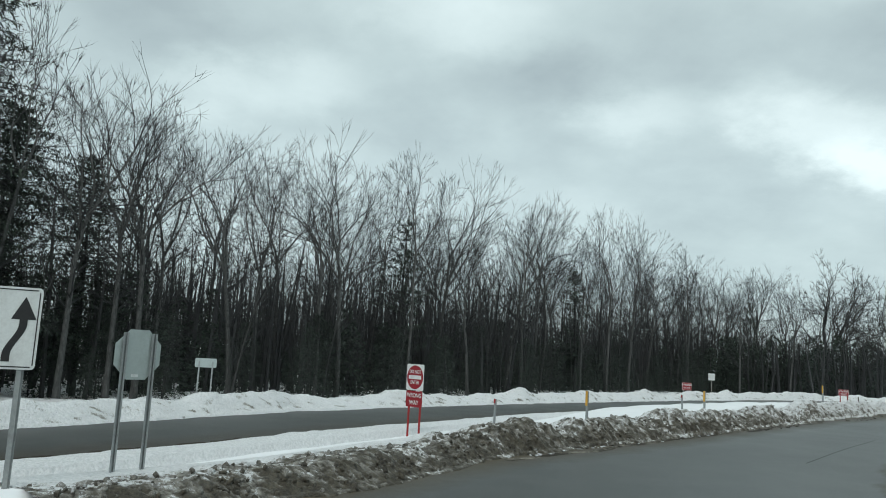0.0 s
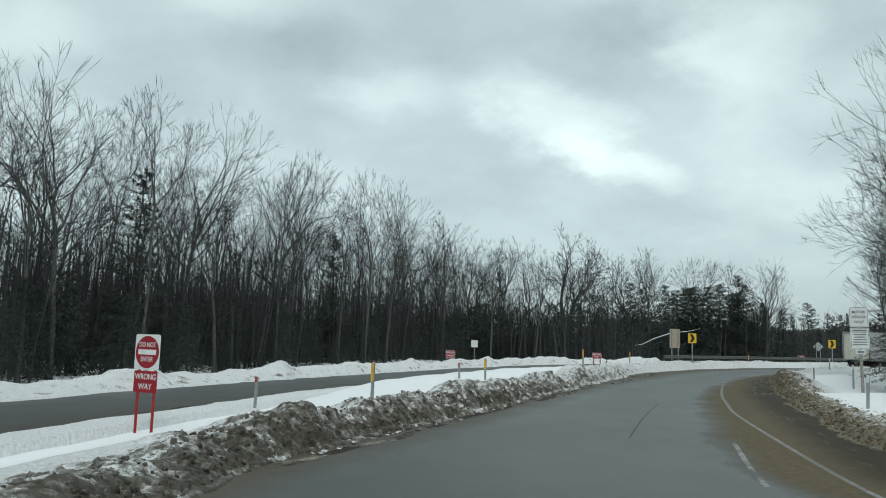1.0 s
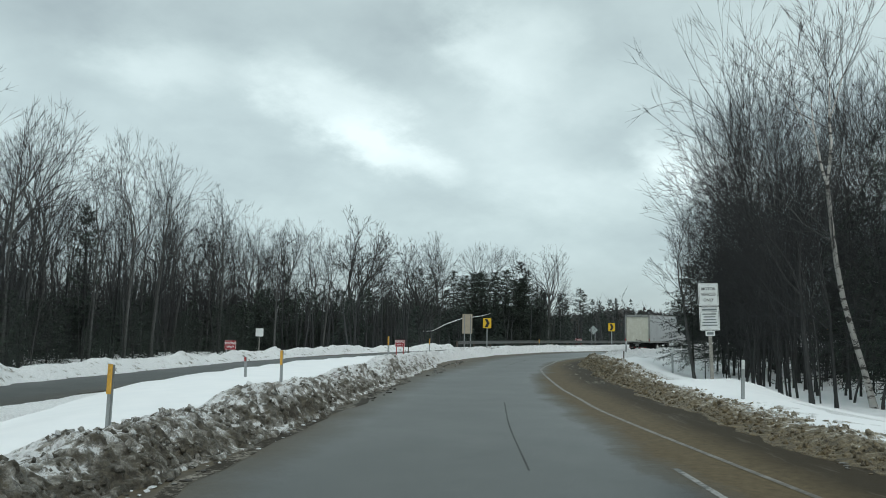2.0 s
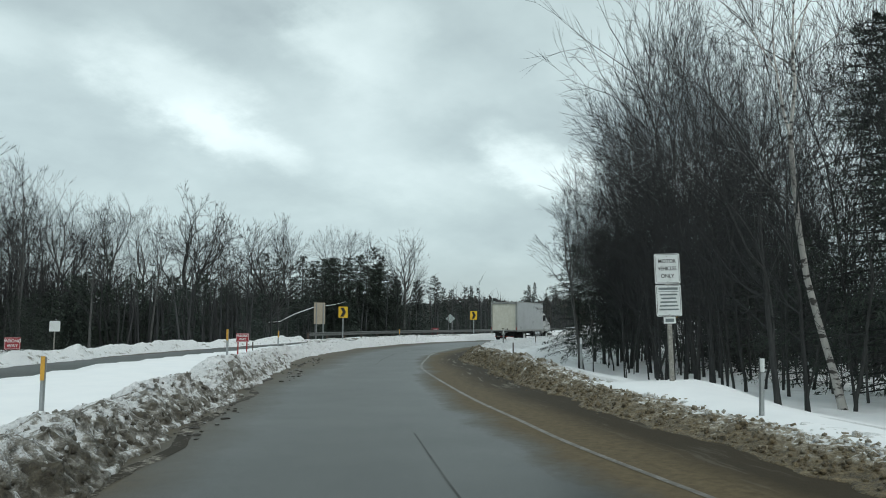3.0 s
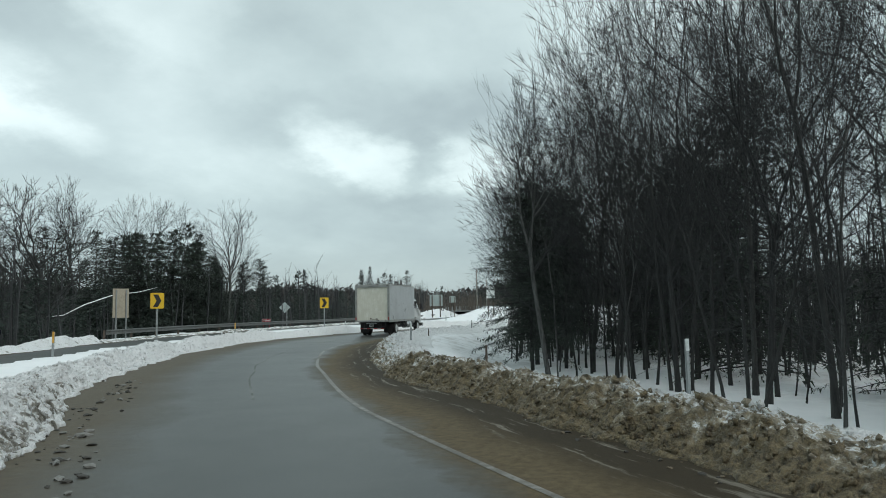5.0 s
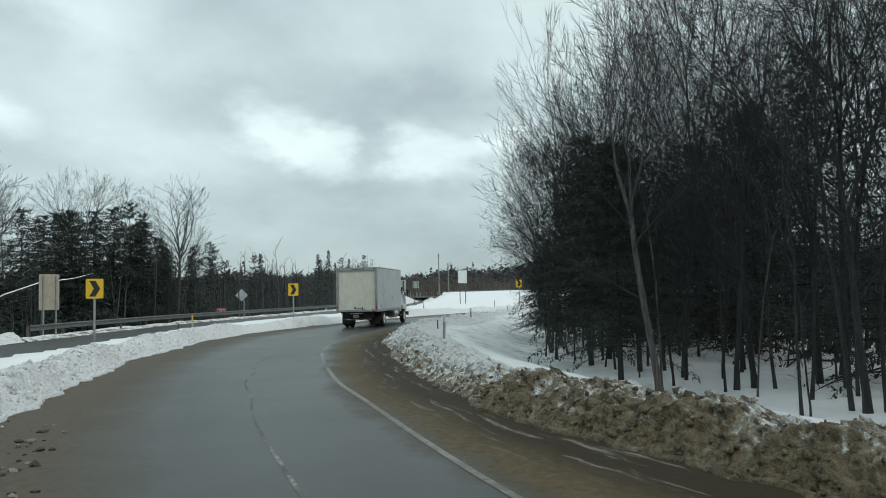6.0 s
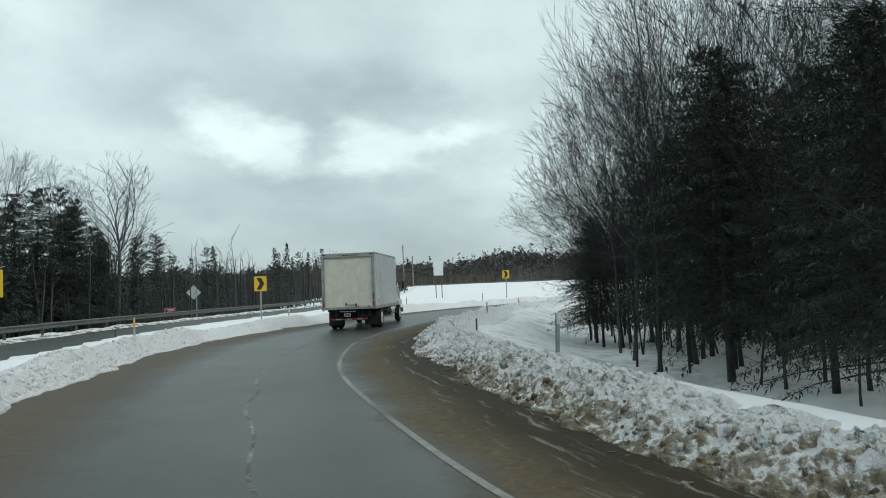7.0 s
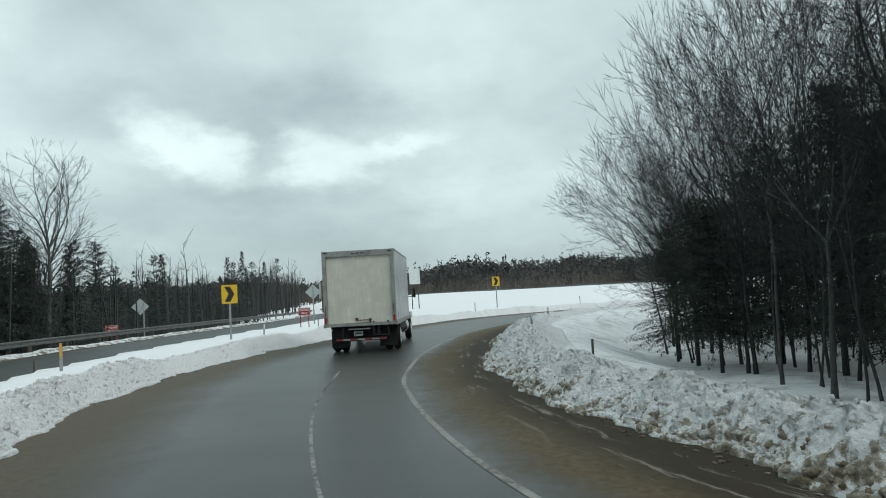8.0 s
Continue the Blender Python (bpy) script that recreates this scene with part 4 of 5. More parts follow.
# the oak by the sign board, and trees about it
oak = tree_thing("oak_tree", bare_tree(51, 12.0, 0.34, bole=0.28, depth=6, spread=(20, 42), leaders=4, up=0.02, twig=0.014, wig=0.05, kink=0.10, bark="bark_mid", crown="bark_mid", limbs=5), L_OAK, "")
oak.matrix_world = pose(66, 75.5, -0.5)


def snowy_limb():
    """A long low limb of the oak with snow lying on it."""
    pts = [(0, 0, 2.0), (0.9, -1.0, 2.15), (1.8, -2.0, 2.9), (3.1, -3.3, 3.6), (4.6, -4.7, 3.9), (5.6, -5.6, 4.3)]
    V, F = [], []
    tube(V, F, pts, [0.10, 0.085, 0.07, 0.05, 0.035, 0.02], 6)
    limb = part("limb", mesh_of("limb", V, F, [MAT["bark_dark"]], True), None, oak, "long low limb with snow on it")
    V, F = [], []
    tube(V, F, [(x, y, z + r) for (x, y, z), r in zip(pts, (0.085, 0.07, 0.06, 0.04, 0.03, 0.02))], [0.04, 0.055, 0.055, 0.045, 0.03, 0.015], 6)
    part("snow_cover", mesh_of("snow_cover", V, F, [MAT["snow"]], True), None, limb, "white snow on the limb")


back = pose(79, 104, -0.5, 0, 0, 140) @ Matrix.Scale(1.6, 4)
copy_thing(oak, back).matrix_world = back
snowy_limb()
for x, y, s in ((74, 86, 1.1), (80, 82.5, 1.25), (84, 80.5, 1.3), (88, 79.5, 1.2), (81, 92, 1.6), (66, 84, 0.6), (68, 92, 0.8), (75, 90, 0.85), (79, 87, 1.35), (82.5, 84.5, 1.4), (86, 82, 1.45), (90, 80.5, 1.3), (93.5, 81, 1.1), (70, 94, 0.8), (62, 88, 0.9), (58, 90, 0.8), (52, 86, 0.9), (77, 84, 0.7), (71, 84, 0.6), (84, 88, 1.5), (88, 86, 1.4), (87, 35.5, 1.0), (91, 36, 0.95), (95, 34.5, 0.9)):
    plant("understorey", x, y, s, group=G_L)
for x, y, s in ((83.5, 83.5, 1.0), (81.8, 80.6, 0.98), (86, 80.2, 1.0), (88.4, 79.3, 0.92), (91.2, 78.8, 0.7)):
    plant("hemlock", x, y, s, group=G_L)
for x, y, s in ((95, 80, 0.80), (98, 82, 0.72), (101, 85, 0.62), (86, 92, 0.72), (70, 86, 0.6), (60, 82, 0.62), (56, 80, 0.66), (50, 80, 0.6), (87, 95, 0.8), (92, 90, 0.85), (96, 87, 0.8), (84, 90, 0.8), (90, 86, 0.8), (104, 88, 0.6), (107, 91, 0.6)):
    plant("tall", x, y, s, group=G_L)


def build_far():
    rng = np.random.default_rng(5)
    # evergreens on the low ground behind the guard rail
    for k in range(80):
        x = 100 + 190 * rng.random() ** 1.3
        line = np.interp(x, [p[0] for p in FAR_OUTER[8:]], [p[1] for p in FAR_OUTER[8:]])
        y = line + 10 + rng.random() ** 1.4 * 45
        plant(("spruce", "pine", "spruce")[int(rng.integers(3))], x, y, rng.uniform(0.5, 0.95), group=G_F)
    for x, y, s in ((104, 92, 1.0), (113, 95, 1.05), (117, 97, 1.0), (128, 97, 0.95), (133, 100, 0.85)):
        plant("spruce" if x in (113, 117) else "pine", x, y, s, group=G_F)
    # a far ridge of mixed wood: one mass of small crowns
    V, F, tint = [], [], []
    for k in range(3600):
        t = rng.random()
        b, d = radians(40 + 75 * t), rng.uniform(330, 560)
        x, y = 38 + d * math.sin(b), 40 + d * math.cos(b)
        z0 = -1.0 + 0.012 * (d - 330) + (1.0 + 9.0 * float(step(70, 88, np.degrees(b)))) * (d - 330) / 230
        pointed = rng.random() < 0.06 + 0.12 * float(step(74, 86, np.degrees(b)))
        swell = 0.92 + 0.18 * math.sin(t * 41) * math.sin(t * 17 + 1)
        h = (rng.uniform(10, 19) if pointed else rng.uniform(9, 15)) * swell
        w = h * (rng.uniform(0.14, 0.24) if pointed else rng.uniform(0.3, 0.55))
        n = 40
        u = (np.arange(n) + rng.random(n)) / n
        out = w * ((1 - u) if pointed else np.sin(np.pi * (0.12 + 0.80 * u)))
        a, q = rng.uniform(0, 6.28, n), rng.random(n) ** 0.5
        c = np.c_[x + out * q * np.cos(a), y + out * q * np.sin(a), z0 + h * u]
        i = 3 * n * k
        V.append((c[:, None, :] + rng.normal(0, h * (0.035 if pointed else 0.065), (n, 3, 3))).reshape(-1, 3))
        F.extend((i + 3 * j, i + 3 * j + 1, i + 3 * j + 2) for j in range(n))
        tint.extend([0 if pointed else 1] * n)
    me = mesh_of("far_wood", np.vstack(V), F, [MAT["needle_far"], MAT["brush_far"]])
    me.polygons.foreach_set("material_index", tint)
    tagged(new("far_wood", me), "dark wooded ridge on the horizon", "far wood", kind="stuff")


def stem_clump(rng, stems, spread, shoots):
    """A clump of bare stems one unit high."""
    V, F = [], []
    for _ in range(stems):
        h = rng.uniform(0.5, 1.0)
        p = np.array([rng.normal(0, spread), rng.normal(0, spread), -0.03])
        q = p + np.array([rng.normal(0, 0.05), rng.normal(0, 0.05), h])
        tube(V, F, [p, (p + q) / 2 + rng.normal(0, 0.01, 3), q], [0.011, 0.008, 0.003], 3)
        for _ in range(shoots):
            o = p + (q - p) * rng.uniform(0.25, 0.98)
            a, r = rng.uniform(0, 6.28), rng.uniform(0.04, 0.13)
            tube(V, F, [o, o + np.array([r * math.cos(a), r * math.sin(a), r * rng.uniform(0.4, 1.8)])], [0.0026, 0.001], 3)
    return np.array(V), F


def needle_clump(rng, n):
    """A loose cone of hanging needle sprays one unit high."""
    t = rng.random(n) ** 1.25
    a, r = rng.uniform(0, 6.283, n), 0.36 * (1 - t) ** 0.7 * rng.uniform(0.25, 1.1, n)
    p = np.c_[r * np.cos(a), r * np.sin(a), 0.03 + 0.95 * t]
    out = np.c_[np.cos(a), np.sin(a), -0.35 + rng.normal(0, 0.3, n)] * rng.uniform(0.018, 0.05, n)[:, None]
    side = rng.normal(0, 0.008, (n, 3))
    V = np.stack([p + side, p + out, p - side], 1).reshape(-1, 3)
    return V, [(3 * k, 3 * k + 1, 3 * k + 2) for k in range(n)]


def mass(name, shapes, places, mat, label, category, seed):
    """One mass of many clumps that nobody could count. places: x, y, z, height, width."""
    rng = np.random.default_rng(seed)
    V, F, count = [], [], 0
    for x, y, z, h, w in places:
        v, f = shapes[int(rng.integers(len(shapes)))]
        a = rng.uniform(0, 6.28)
        c, d = math.cos(a) * w, math.sin(a) * w
        V.append(np.c_[v[:, 0] * c - v[:, 1] * d + x, v[:, 0] * d + v[:, 1] * c + y, v[:, 2] * h + z])
        F.append([tuple(i + count for i in q) for q in f])
        count += len(v)
    me = mesh_of(name, np.vstack(V), [q for f in F for q in f], [mat])
    tagged(new(name, me), label, category, kind="stuff")


def build_backwoods():
    rng = np.random.default_rng(91)
    stems = [stem_clump(rng, 11, 0.16, 9) for _ in range(7)]
    cones = [needle_clump(rng, 800) for _ in range(6)]
    belt = lambda line, depth, gap, seed, tries, side, start, lo, hi, fat: [(x, y, ground_at(x, y) - 0.1, h, h * fat) for x, y in scatter(line, depth, gap, seed, tries, side, start) for h in (rng.uniform(lo, hi),)]
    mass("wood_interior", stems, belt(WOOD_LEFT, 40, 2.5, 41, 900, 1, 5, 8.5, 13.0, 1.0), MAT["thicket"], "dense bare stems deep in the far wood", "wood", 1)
    corner = [(50, 81), (64, 81), (78, 80.5), (90, 78.5), (100, 80.5)]
    mass("undergrowth", cones, belt(corner, 17, 1.8, 53, 500, 1, 3, 4.5, 8.0, 0.9), MAT["needle"], "dark evergreen growth behind the curve sign", "undergrowth", 7)
    mass("undergrowth", cones, belt(WOOD_LEFT, 34, 2.2, 43, 900, 1, 2.5, 2.5, 6.8, 1.05), MAT["needle"], "dark evergreen undergrowth beneath bare trees", "undergrowth", 2)
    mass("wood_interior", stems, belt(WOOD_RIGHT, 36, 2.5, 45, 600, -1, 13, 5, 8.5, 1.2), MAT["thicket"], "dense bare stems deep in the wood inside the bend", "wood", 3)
    mass("undergrowth", cones, belt(WOOD_RIGHT, 28, 2.5, 47, 600, -1, 10.5, 2.2, 4.8, 1.1), MAT["needle"], "dark evergreen undergrowth inside the bend", "undergrowth", 4)
    scrub = []
    for k in range(420):
        b = radians(50 + 62 * rng.random() ** 1.3)
        d, h = rng.uniform(150, 290), rng.uniform(6.0, 9.5) * (1.0 if b < radians(70) else 0.6)
        scrub.append((38 + d * math.sin(b), 40 + d * math.cos(b), -1.5 if b < radians(68) else 1.6, h, h * 1.6))
    mass("scrub", stems, scrub, MAT["brush"], "bare grey-brown scrub before the far wood", "scrub", 8)
    rail = [p for p in FAR_OUTER if p[0] > 60]
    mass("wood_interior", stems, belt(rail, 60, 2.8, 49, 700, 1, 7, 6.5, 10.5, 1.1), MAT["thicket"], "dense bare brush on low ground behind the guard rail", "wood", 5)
    mass("undergrowth", cones, belt([p for p in rail if p[0] < 160], 40, 2.6, 51, 500, 1, 7, 3.0, 6.5, 1.2), MAT["needle_far"], "dark evergreen growth behind the guard rail", "undergrowth", 6)


build_backwoods()
build_far()

# ---------------------------------------------------------------- shapes for made things
def block(size, at=(0, 0, 0), bevel=0.0, turn=None):
    bm = bmesh.new()
    bmesh.ops.create_cube(bm, size=1.0)
    bmesh.ops.scale(bm, vec=size, verts=bm.verts)
    if bevel:
        bmesh.ops.bevel(bm, geom=bm.edges[:], offset=bevel, segments=2, affect="EDGES", profile=0.6)
    if turn is not None:
        bmesh.ops.rotate(bm, verts=bm.verts, cent=(0, 0, 0), matrix=turn)
    bmesh.ops.translate(bm, vec=at, verts=bm.verts)
    return bm


def rod(r, length, at=(0, 0, 0), along="Z", sides=12, r2=None, bevel=0.0):
    bm = bmesh.new()
    bmesh.ops.create_cone(bm, cap_ends=True, segments=sides, radius1=r, radius2=r if r2 is None else r2, depth=length)
    if bevel:
        rims = [e for e in bm.edges if abs(e.verts[0].co.z - e.verts[1].co.z) < 1e-6]
        bmesh.ops.bevel(bm, geom=rims, offset=bevel, segments=2, affect="EDGES")
    if along == "X":
        bmesh.ops.rotate(bm, verts=bm.verts, cent=(0, 0, 0), matrix=Matrix.Rotation(math.pi / 2, 3, "Y"))
    elif along == "Y":
        bmesh.ops.rotate(bm, verts=bm.verts, cent=(0, 0, 0), matrix=Matrix.Rotation(math.pi / 2, 3, "X"))
    bmesh.ops.translate(bm, vec=at, verts=bm.verts)
    return bm


def join(*bms):
    first = bms[0]
    for b in bms[1:]:
        me = bpy.data.meshes.new("join")
        b.to_mesh(me)
        b.free()
        first.from_mesh(me)
        bpy.data.meshes.remove(me)
    return first


def plate(outline, thick, at=(0, 0, 0)):
    """A flat plate in the x-z plane, its face to -y, from an outline of (x, z)."""
    bm = bmesh.new()
    f = bm.faces.new([bm.verts.new((x, 0, z)) for x, z in outline])
    if f.normal.y > 0 or (f.normal_update() or f.normal.y > 0):
        f.normal_flip()
    r = bmesh.ops.extrude_face_region(bm, geom=[f])
    bmesh.ops.translate(bm, vec=(0, thick, 0), verts=[v for v in r["geom"] if isinstance(v, bmesh.types.BMVert)])
    bmesh.ops.recalc_face_normals(bm, faces=bm.faces[:])
    bmesh.ops.translate(bm, vec=at, verts=bm.verts)
    return bm


def round_rect(w, h, r, n=4):
    pts = []
    for cx, cz, a0 in ((w / 2 - r, h / 2 - r, 0), (-w / 2 + r, h / 2 - r, 90), (-w / 2 + r, -h / 2 + r, 180), (w / 2 - r, -h / 2 + r, 270)):
        pts += [(cx + r * math.cos(radians(a0 + 90 * k / n)), cz + r * math.sin(radians(a0 + 90 * k / n))) for k in range(n + 1)]
    return pts


def ngon(r, n, turn=0.0):
    return [(r * math.cos(2 * math.pi * k / n + turn), r * math.sin(2 * math.pi * k / n + turn)) for k in range(n)]


def moved(outline, dx, dz, s=1.0):
    return [(x * s + dx, z * s + dz) for x, z in outline]


def words(text, size, at, parent, material, name="lettering", stretch=1.0):
    """Letters in the built-in font on a face that looks to -y, centred at (x, y, z)."""
    cu = bpy.data.curves.new("lettering", "FONT")
    cu.body, cu.size, cu.align_x, cu.align_y, cu.extrude = text, size, "CENTER", "CENTER", 0.001
    cu.offset = size * 0.012
    ob = bpy.data.objects.new("lettering", cu)
    scene.collection.objects.link(ob)
    me = bpy.data.meshes.new_from_object(ob.evaluated_get(bpy.context.evaluated_depsgraph_get()))
    bpy.data.objects.remove(ob)
    me.transform(Matrix.Translation(at) @ Matrix.Rotation(math.pi / 2, 4, "X") @ Matrix.Diagonal((stretch, 1, 1, 1)))
    me.materials.clear()
    return part(name, me, material, parent)


STEEL = worn("galvanised_steel", (0.36, 0.38, 0.38), 0.5, 0.6, spread=0.12, amount=0.35)
RAIL = worn("weathered_rail_steel", (0.17, 0.175, 0.17), 0.55, 0.5, amount=0.5, spread=0.4)
SIGN_BACK = worn("sign_back_aluminium", (0.44, 0.50, 0.49), 0.45, 0.4, spread=0.06, amount=0.2, bump=0.05)
WHITE = worn("sign_white", (0.70, 0.73, 0.72), 0.45, spread=0.08, amount=0.25, bump=0.05)
BLACK = worn("sign_black", (0.015, 0.015, 0.016), 0.5, amount=0.2)
RED = worn("sign_red", (0.30, 0.012, 0.022), 0.45, amount=0.3)
YELLOW = worn("sign_yellow", (0.80, 0.50, 0.02), 0.45, amount=0.2)
AMBER = worn("marker_amber", (0.66, 0.36, 0.05), 0.5, amount=0.3)
RED_POST = worn("post_red", (0.36, 0.03, 0.03), 0.5, amount=0.35)
WOOD_POST = worn("weathered_post", (0.30, 0.29, 0.26), 0.8, amount=0.5, spread=0.5)
TAN = worn("plywood_back", (0.46, 0.40, 0.31), 0.7, amount=0.3)
BROWN = worn("rusty_steel", (0.13, 0.10, 0.08), 0.7, 0.3, amount=0.4)
GREY_TEXT = worn("faded_print", (0.16, 0.19, 0.19), 0.6, amount=0.1)


def facing(x, y, z, bearing, lean=0.0, tip=0.0):
    """A pose whose -y side looks along a compass bearing (0: +y, 90: +x)."""
    return pose(x, y, z, tip, lean, 180 - bearing)


def channel_post(height, parent, material, x=0.0, y=0.03, width=0.055):
    """A U-channel steel post with flanges, standing at the thing's base."""
    bm = join(block((width, 0.006, height), (x, y, height / 2)), block((0.006, 0.03, height), (x - width / 2, y + 0.014, height / 2)), block((0.006, 0.03, height), (x + width / 2, y + 0.014, height / 2)),
              block((0.022, 0.005, height), (x - width / 2 - 0.011, y + 0.028, height / 2)), block((0.022, 0.005, height), (x + width / 2 + 0.011, y + 0.028, height / 2)))
    return part("post", bm, material, parent)


def bolts(parent, spots):
    for x, z in spots:
        part("bolt", rod(0.012, 0.012, (x, -0.006, z), "Y", 8), STEEL, parent)


def chevron_sign(x, y, z0, top, bearing, w=0.74, h=0.9, label="yellow curve sign with a black arrowhead on a steel post"):
    t = tagged(empty("chevron_sign", facing(x, y, z0, bearing)), label, "road sign", "chevron signs round the bend")
    H = top - z0
    zc = H - h / 2
    channel_post(H, t, STEEL)
    p = part("panel", plate(round_rect(w, h, 0.05), 0.004, (0, 0, zc)), YELLOW, t, "yellow reflective panel")
    a = 0.62 * w / 2
    q = [(-a, 0.40 * h), (-a + 0.36 * w, 0.40 * h), (a, 0), (-a + 0.36 * w, -0.40 * h), (-a, -0.40 * h), (a - 0.36 * w, 0)]
    part("arrowhead", plate(moved(q, 0, zc), 0.003, (0, -0.005, 0)), BLACK, p, "black arrowhead")
    bolts(t, ((0, zc + h * 0.36), (0, zc - h * 0.36)))
    return t


def diamond_back(x, y, z0, zc, bearing, r, posts=(0,)):
    t = tagged(empty("warning_sign", facing(x, y, z0, bearing)), "grey back of a diamond warning sign on a post", "road sign", "diamond signs facing away")
    part("panel", plate(moved(ngon(r, 4), 0, zc - z0), 0.005), SIGN_BACK, t)
    for px in posts:
        channel_post(zc - z0 + r * 0.7, t, STEEL, px, -0.04)
    return t


def red_sign(x, y, z0, top, bearing, w, h, lettered=True, post_mat=None, label="red wrong way sign on two thin red posts"):
    t = tagged(empty("wrong_way_sign", facing(x, y, z0, bearing)), label, "road sign")
    H = top - z0
    for px in (-w * 0.34, w * 0.34):
        channel_post(H - 0.01, t, post_mat or RED_POST, px, 0.02, 0.014)
    p = part("panel", plate(round_rect(w, h, 0.03), 0.004, (0, 0, H - h / 2)), RED, t, "red reflective panel")
    part("border", join(block((w * 0.9, 0.002, 0.012), (0, -0.003, H - 0.03)), block((w * 0.9, 0.002, 0.012), (0, -0.003, H - h + 0.03)), block((0.012, 0.002, h - 0.07), (-w * 0.455, -0.003, H - h / 2)), block((0.012, 0.002, h - 0.07), (w * 0.455, -0.003, H - h / 2))), WHITE, p)
    if lettered:
        words("WRONG", h * 0.36, (0, -0.004, H - h * 0.31), p, WHITE, stretch=0.86)
        words("WAY", h * 0.36, (0, -0.004, H - h * 0.70), p, WHITE)
    return t


def delineator(x, y, z0, top, bearing, kind="white"):
    """A thin marker post with a reflective sheet at its head."""
    look_of = {"white": (WHITE, "thin steel marker post with a white reflector in snow"), "amber": (AMBER, "thin marker post with an amber yellow head in snow"), "red": (RED_POST, "short marker post with a red head in snow"),
               "bare": (BROWN, "short bare steel marker post in snow")}
    mat, label = look_of[kind]
    t = tagged(empty("marker_post", facing(x, y, z0, bearing, random.uniform(-2, 2), random.uniform(-2, 2))), label, "marker post", kind + " marker posts")
    H = top - z0
    channel_post(H, t, STEEL if kind != "bare" else BROWN, 0, 0.0, 0.042 if kind != "bare" else 0.014)
    if kind != "bare":
        s = {"white": 0.22, "amber": 0.40, "red": 0.13}[kind]
        part("reflector", block((0.07 if kind != "red" else 0.055, 0.012, s), (0, -0.012, H - s / 2 + 0.01), 0.004), mat, t, "reflective head sheet")
    return t


def lane_sign():
    """White sign with two black winding arrows."""
    t = tagged(empty("lane_shift_sign", facing(-0.65, 13.05, 0.1, 170)), "white sign with two winding black arrows on two posts", "road sign")
    w, h, zc = 1.22, 0.93, 1.92
    p = part("panel", plate(round_rect(w, h, 0.05), 0.005, (0, 0, zc)), WHITE, t, "white reflective panel")
    e = 0.012
    part("border", join(block((w - 0.1, 0.002, e), (0, -0.003, zc + h / 2 - 0.03)), block((w - 0.1, 0.002, e), (0, -0.003, zc - h / 2 + 0.03)), block((e, 0.002, h - 0.1), (-w / 2 + 0.03, -0.003, zc)), block((e, 0.002, h - 0.1), (w / 2 - 0.03, -0.003, zc))), BLACK, p)
    for cx in (-0.12, 0.40):
        left, right = [], []
        for k in range(15):
            s = k / 14
            z = -0.38 + 0.50 * s
            x = -0.07 + 0.14 * float(step(0.15, 0.85, np.array(s)))
            left.append((x - 0.042, z)), right.append((x + 0.042, z))
        shaft = right + left[::-1]
        part("arrow", join(plate(moved(shaft, cx - 0.03, zc), 0.003, (0, -0.004, 0)), plate(moved([(-0.13, 0.10), (0.13, 0.10), (0.0, 0.36)], cx + 0.04, zc), 0.003, (0, -0.0045, 0))), BLACK, p, "black winding arrow")
    for px in (-0.48, 0.46):
        channel_post(2.35, t, STEEL, px, 0.03, 0.036)
    return t


def stop_back():
    t = tagged(empty("stop_sign", facing(0.77, 14.64, 0.1, 319)), "grey back of a stop sign on two steel posts", "road sign")
    part("panel", plate(moved(ngon(0.36, 8, math.pi / 8), 0, 1.66), 0.005), SIGN_BACK, t, "bare aluminium back of the octagon")
    part("face", plate(moved(ngon(0.355, 8, math.pi / 8), 0, 1.66), 0.002, (0, -0.004, 0)), RED, t, "red front face")
    for px in (-0.21, 0.21):
        channel_post(1.95, t, STEEL, px, 0.006, 0.034)
    part("sticker", block((0.10, 0.002, 0.035), (0.02, 0.007, 1.38)), WHITE, t, "small white sticker")
    return t


def no_entry():
    t = tagged(empty("do_not_enter_sign", facing(5.93, 23.37, -0.2, 236)), "do not enter and wrong way signs on red posts", "road sign")
    z = 1.57
    p = part("panel", plate(round_rect(0.64, 0.66, 0.04), 0.004, (0, 0, z)), WHITE, t, "white square panel")
    d = part("disc", plate(moved(ngon(0.30, 40), 0, z), 0.003, (0, -0.004, 0)), RED, p, "red disc with a white bar")
    part("bar", block((0.46, 0.002, 0.095), (0, -0.0055, z)), WHITE, p)
    words("DO NOT", 0.125, (0, -0.006, z + 0.135), p, WHITE, stretch=0.85)
    words("ENTER", 0.125, (0, -0.006, z - 0.135), p, WHITE, stretch=0.85)
    q = part("wrong_way_panel", plate(round_rect(0.60, 0.40, 0.03), 0.004, (0, 0, z - 0.55)), RED, t, "red wrong way panel")
    words("WRONG", 0.15, (0, -0.003, z - 0.46), q, WHITE, stretch=0.9)
    words("WAY", 0.15, (0, -0.003, z - 0.64), q, WHITE)
    for px in (-0.21, 0.21):
        channel_post(1.88, t, RED_POST, px, 0.01, 0.018)
    return t


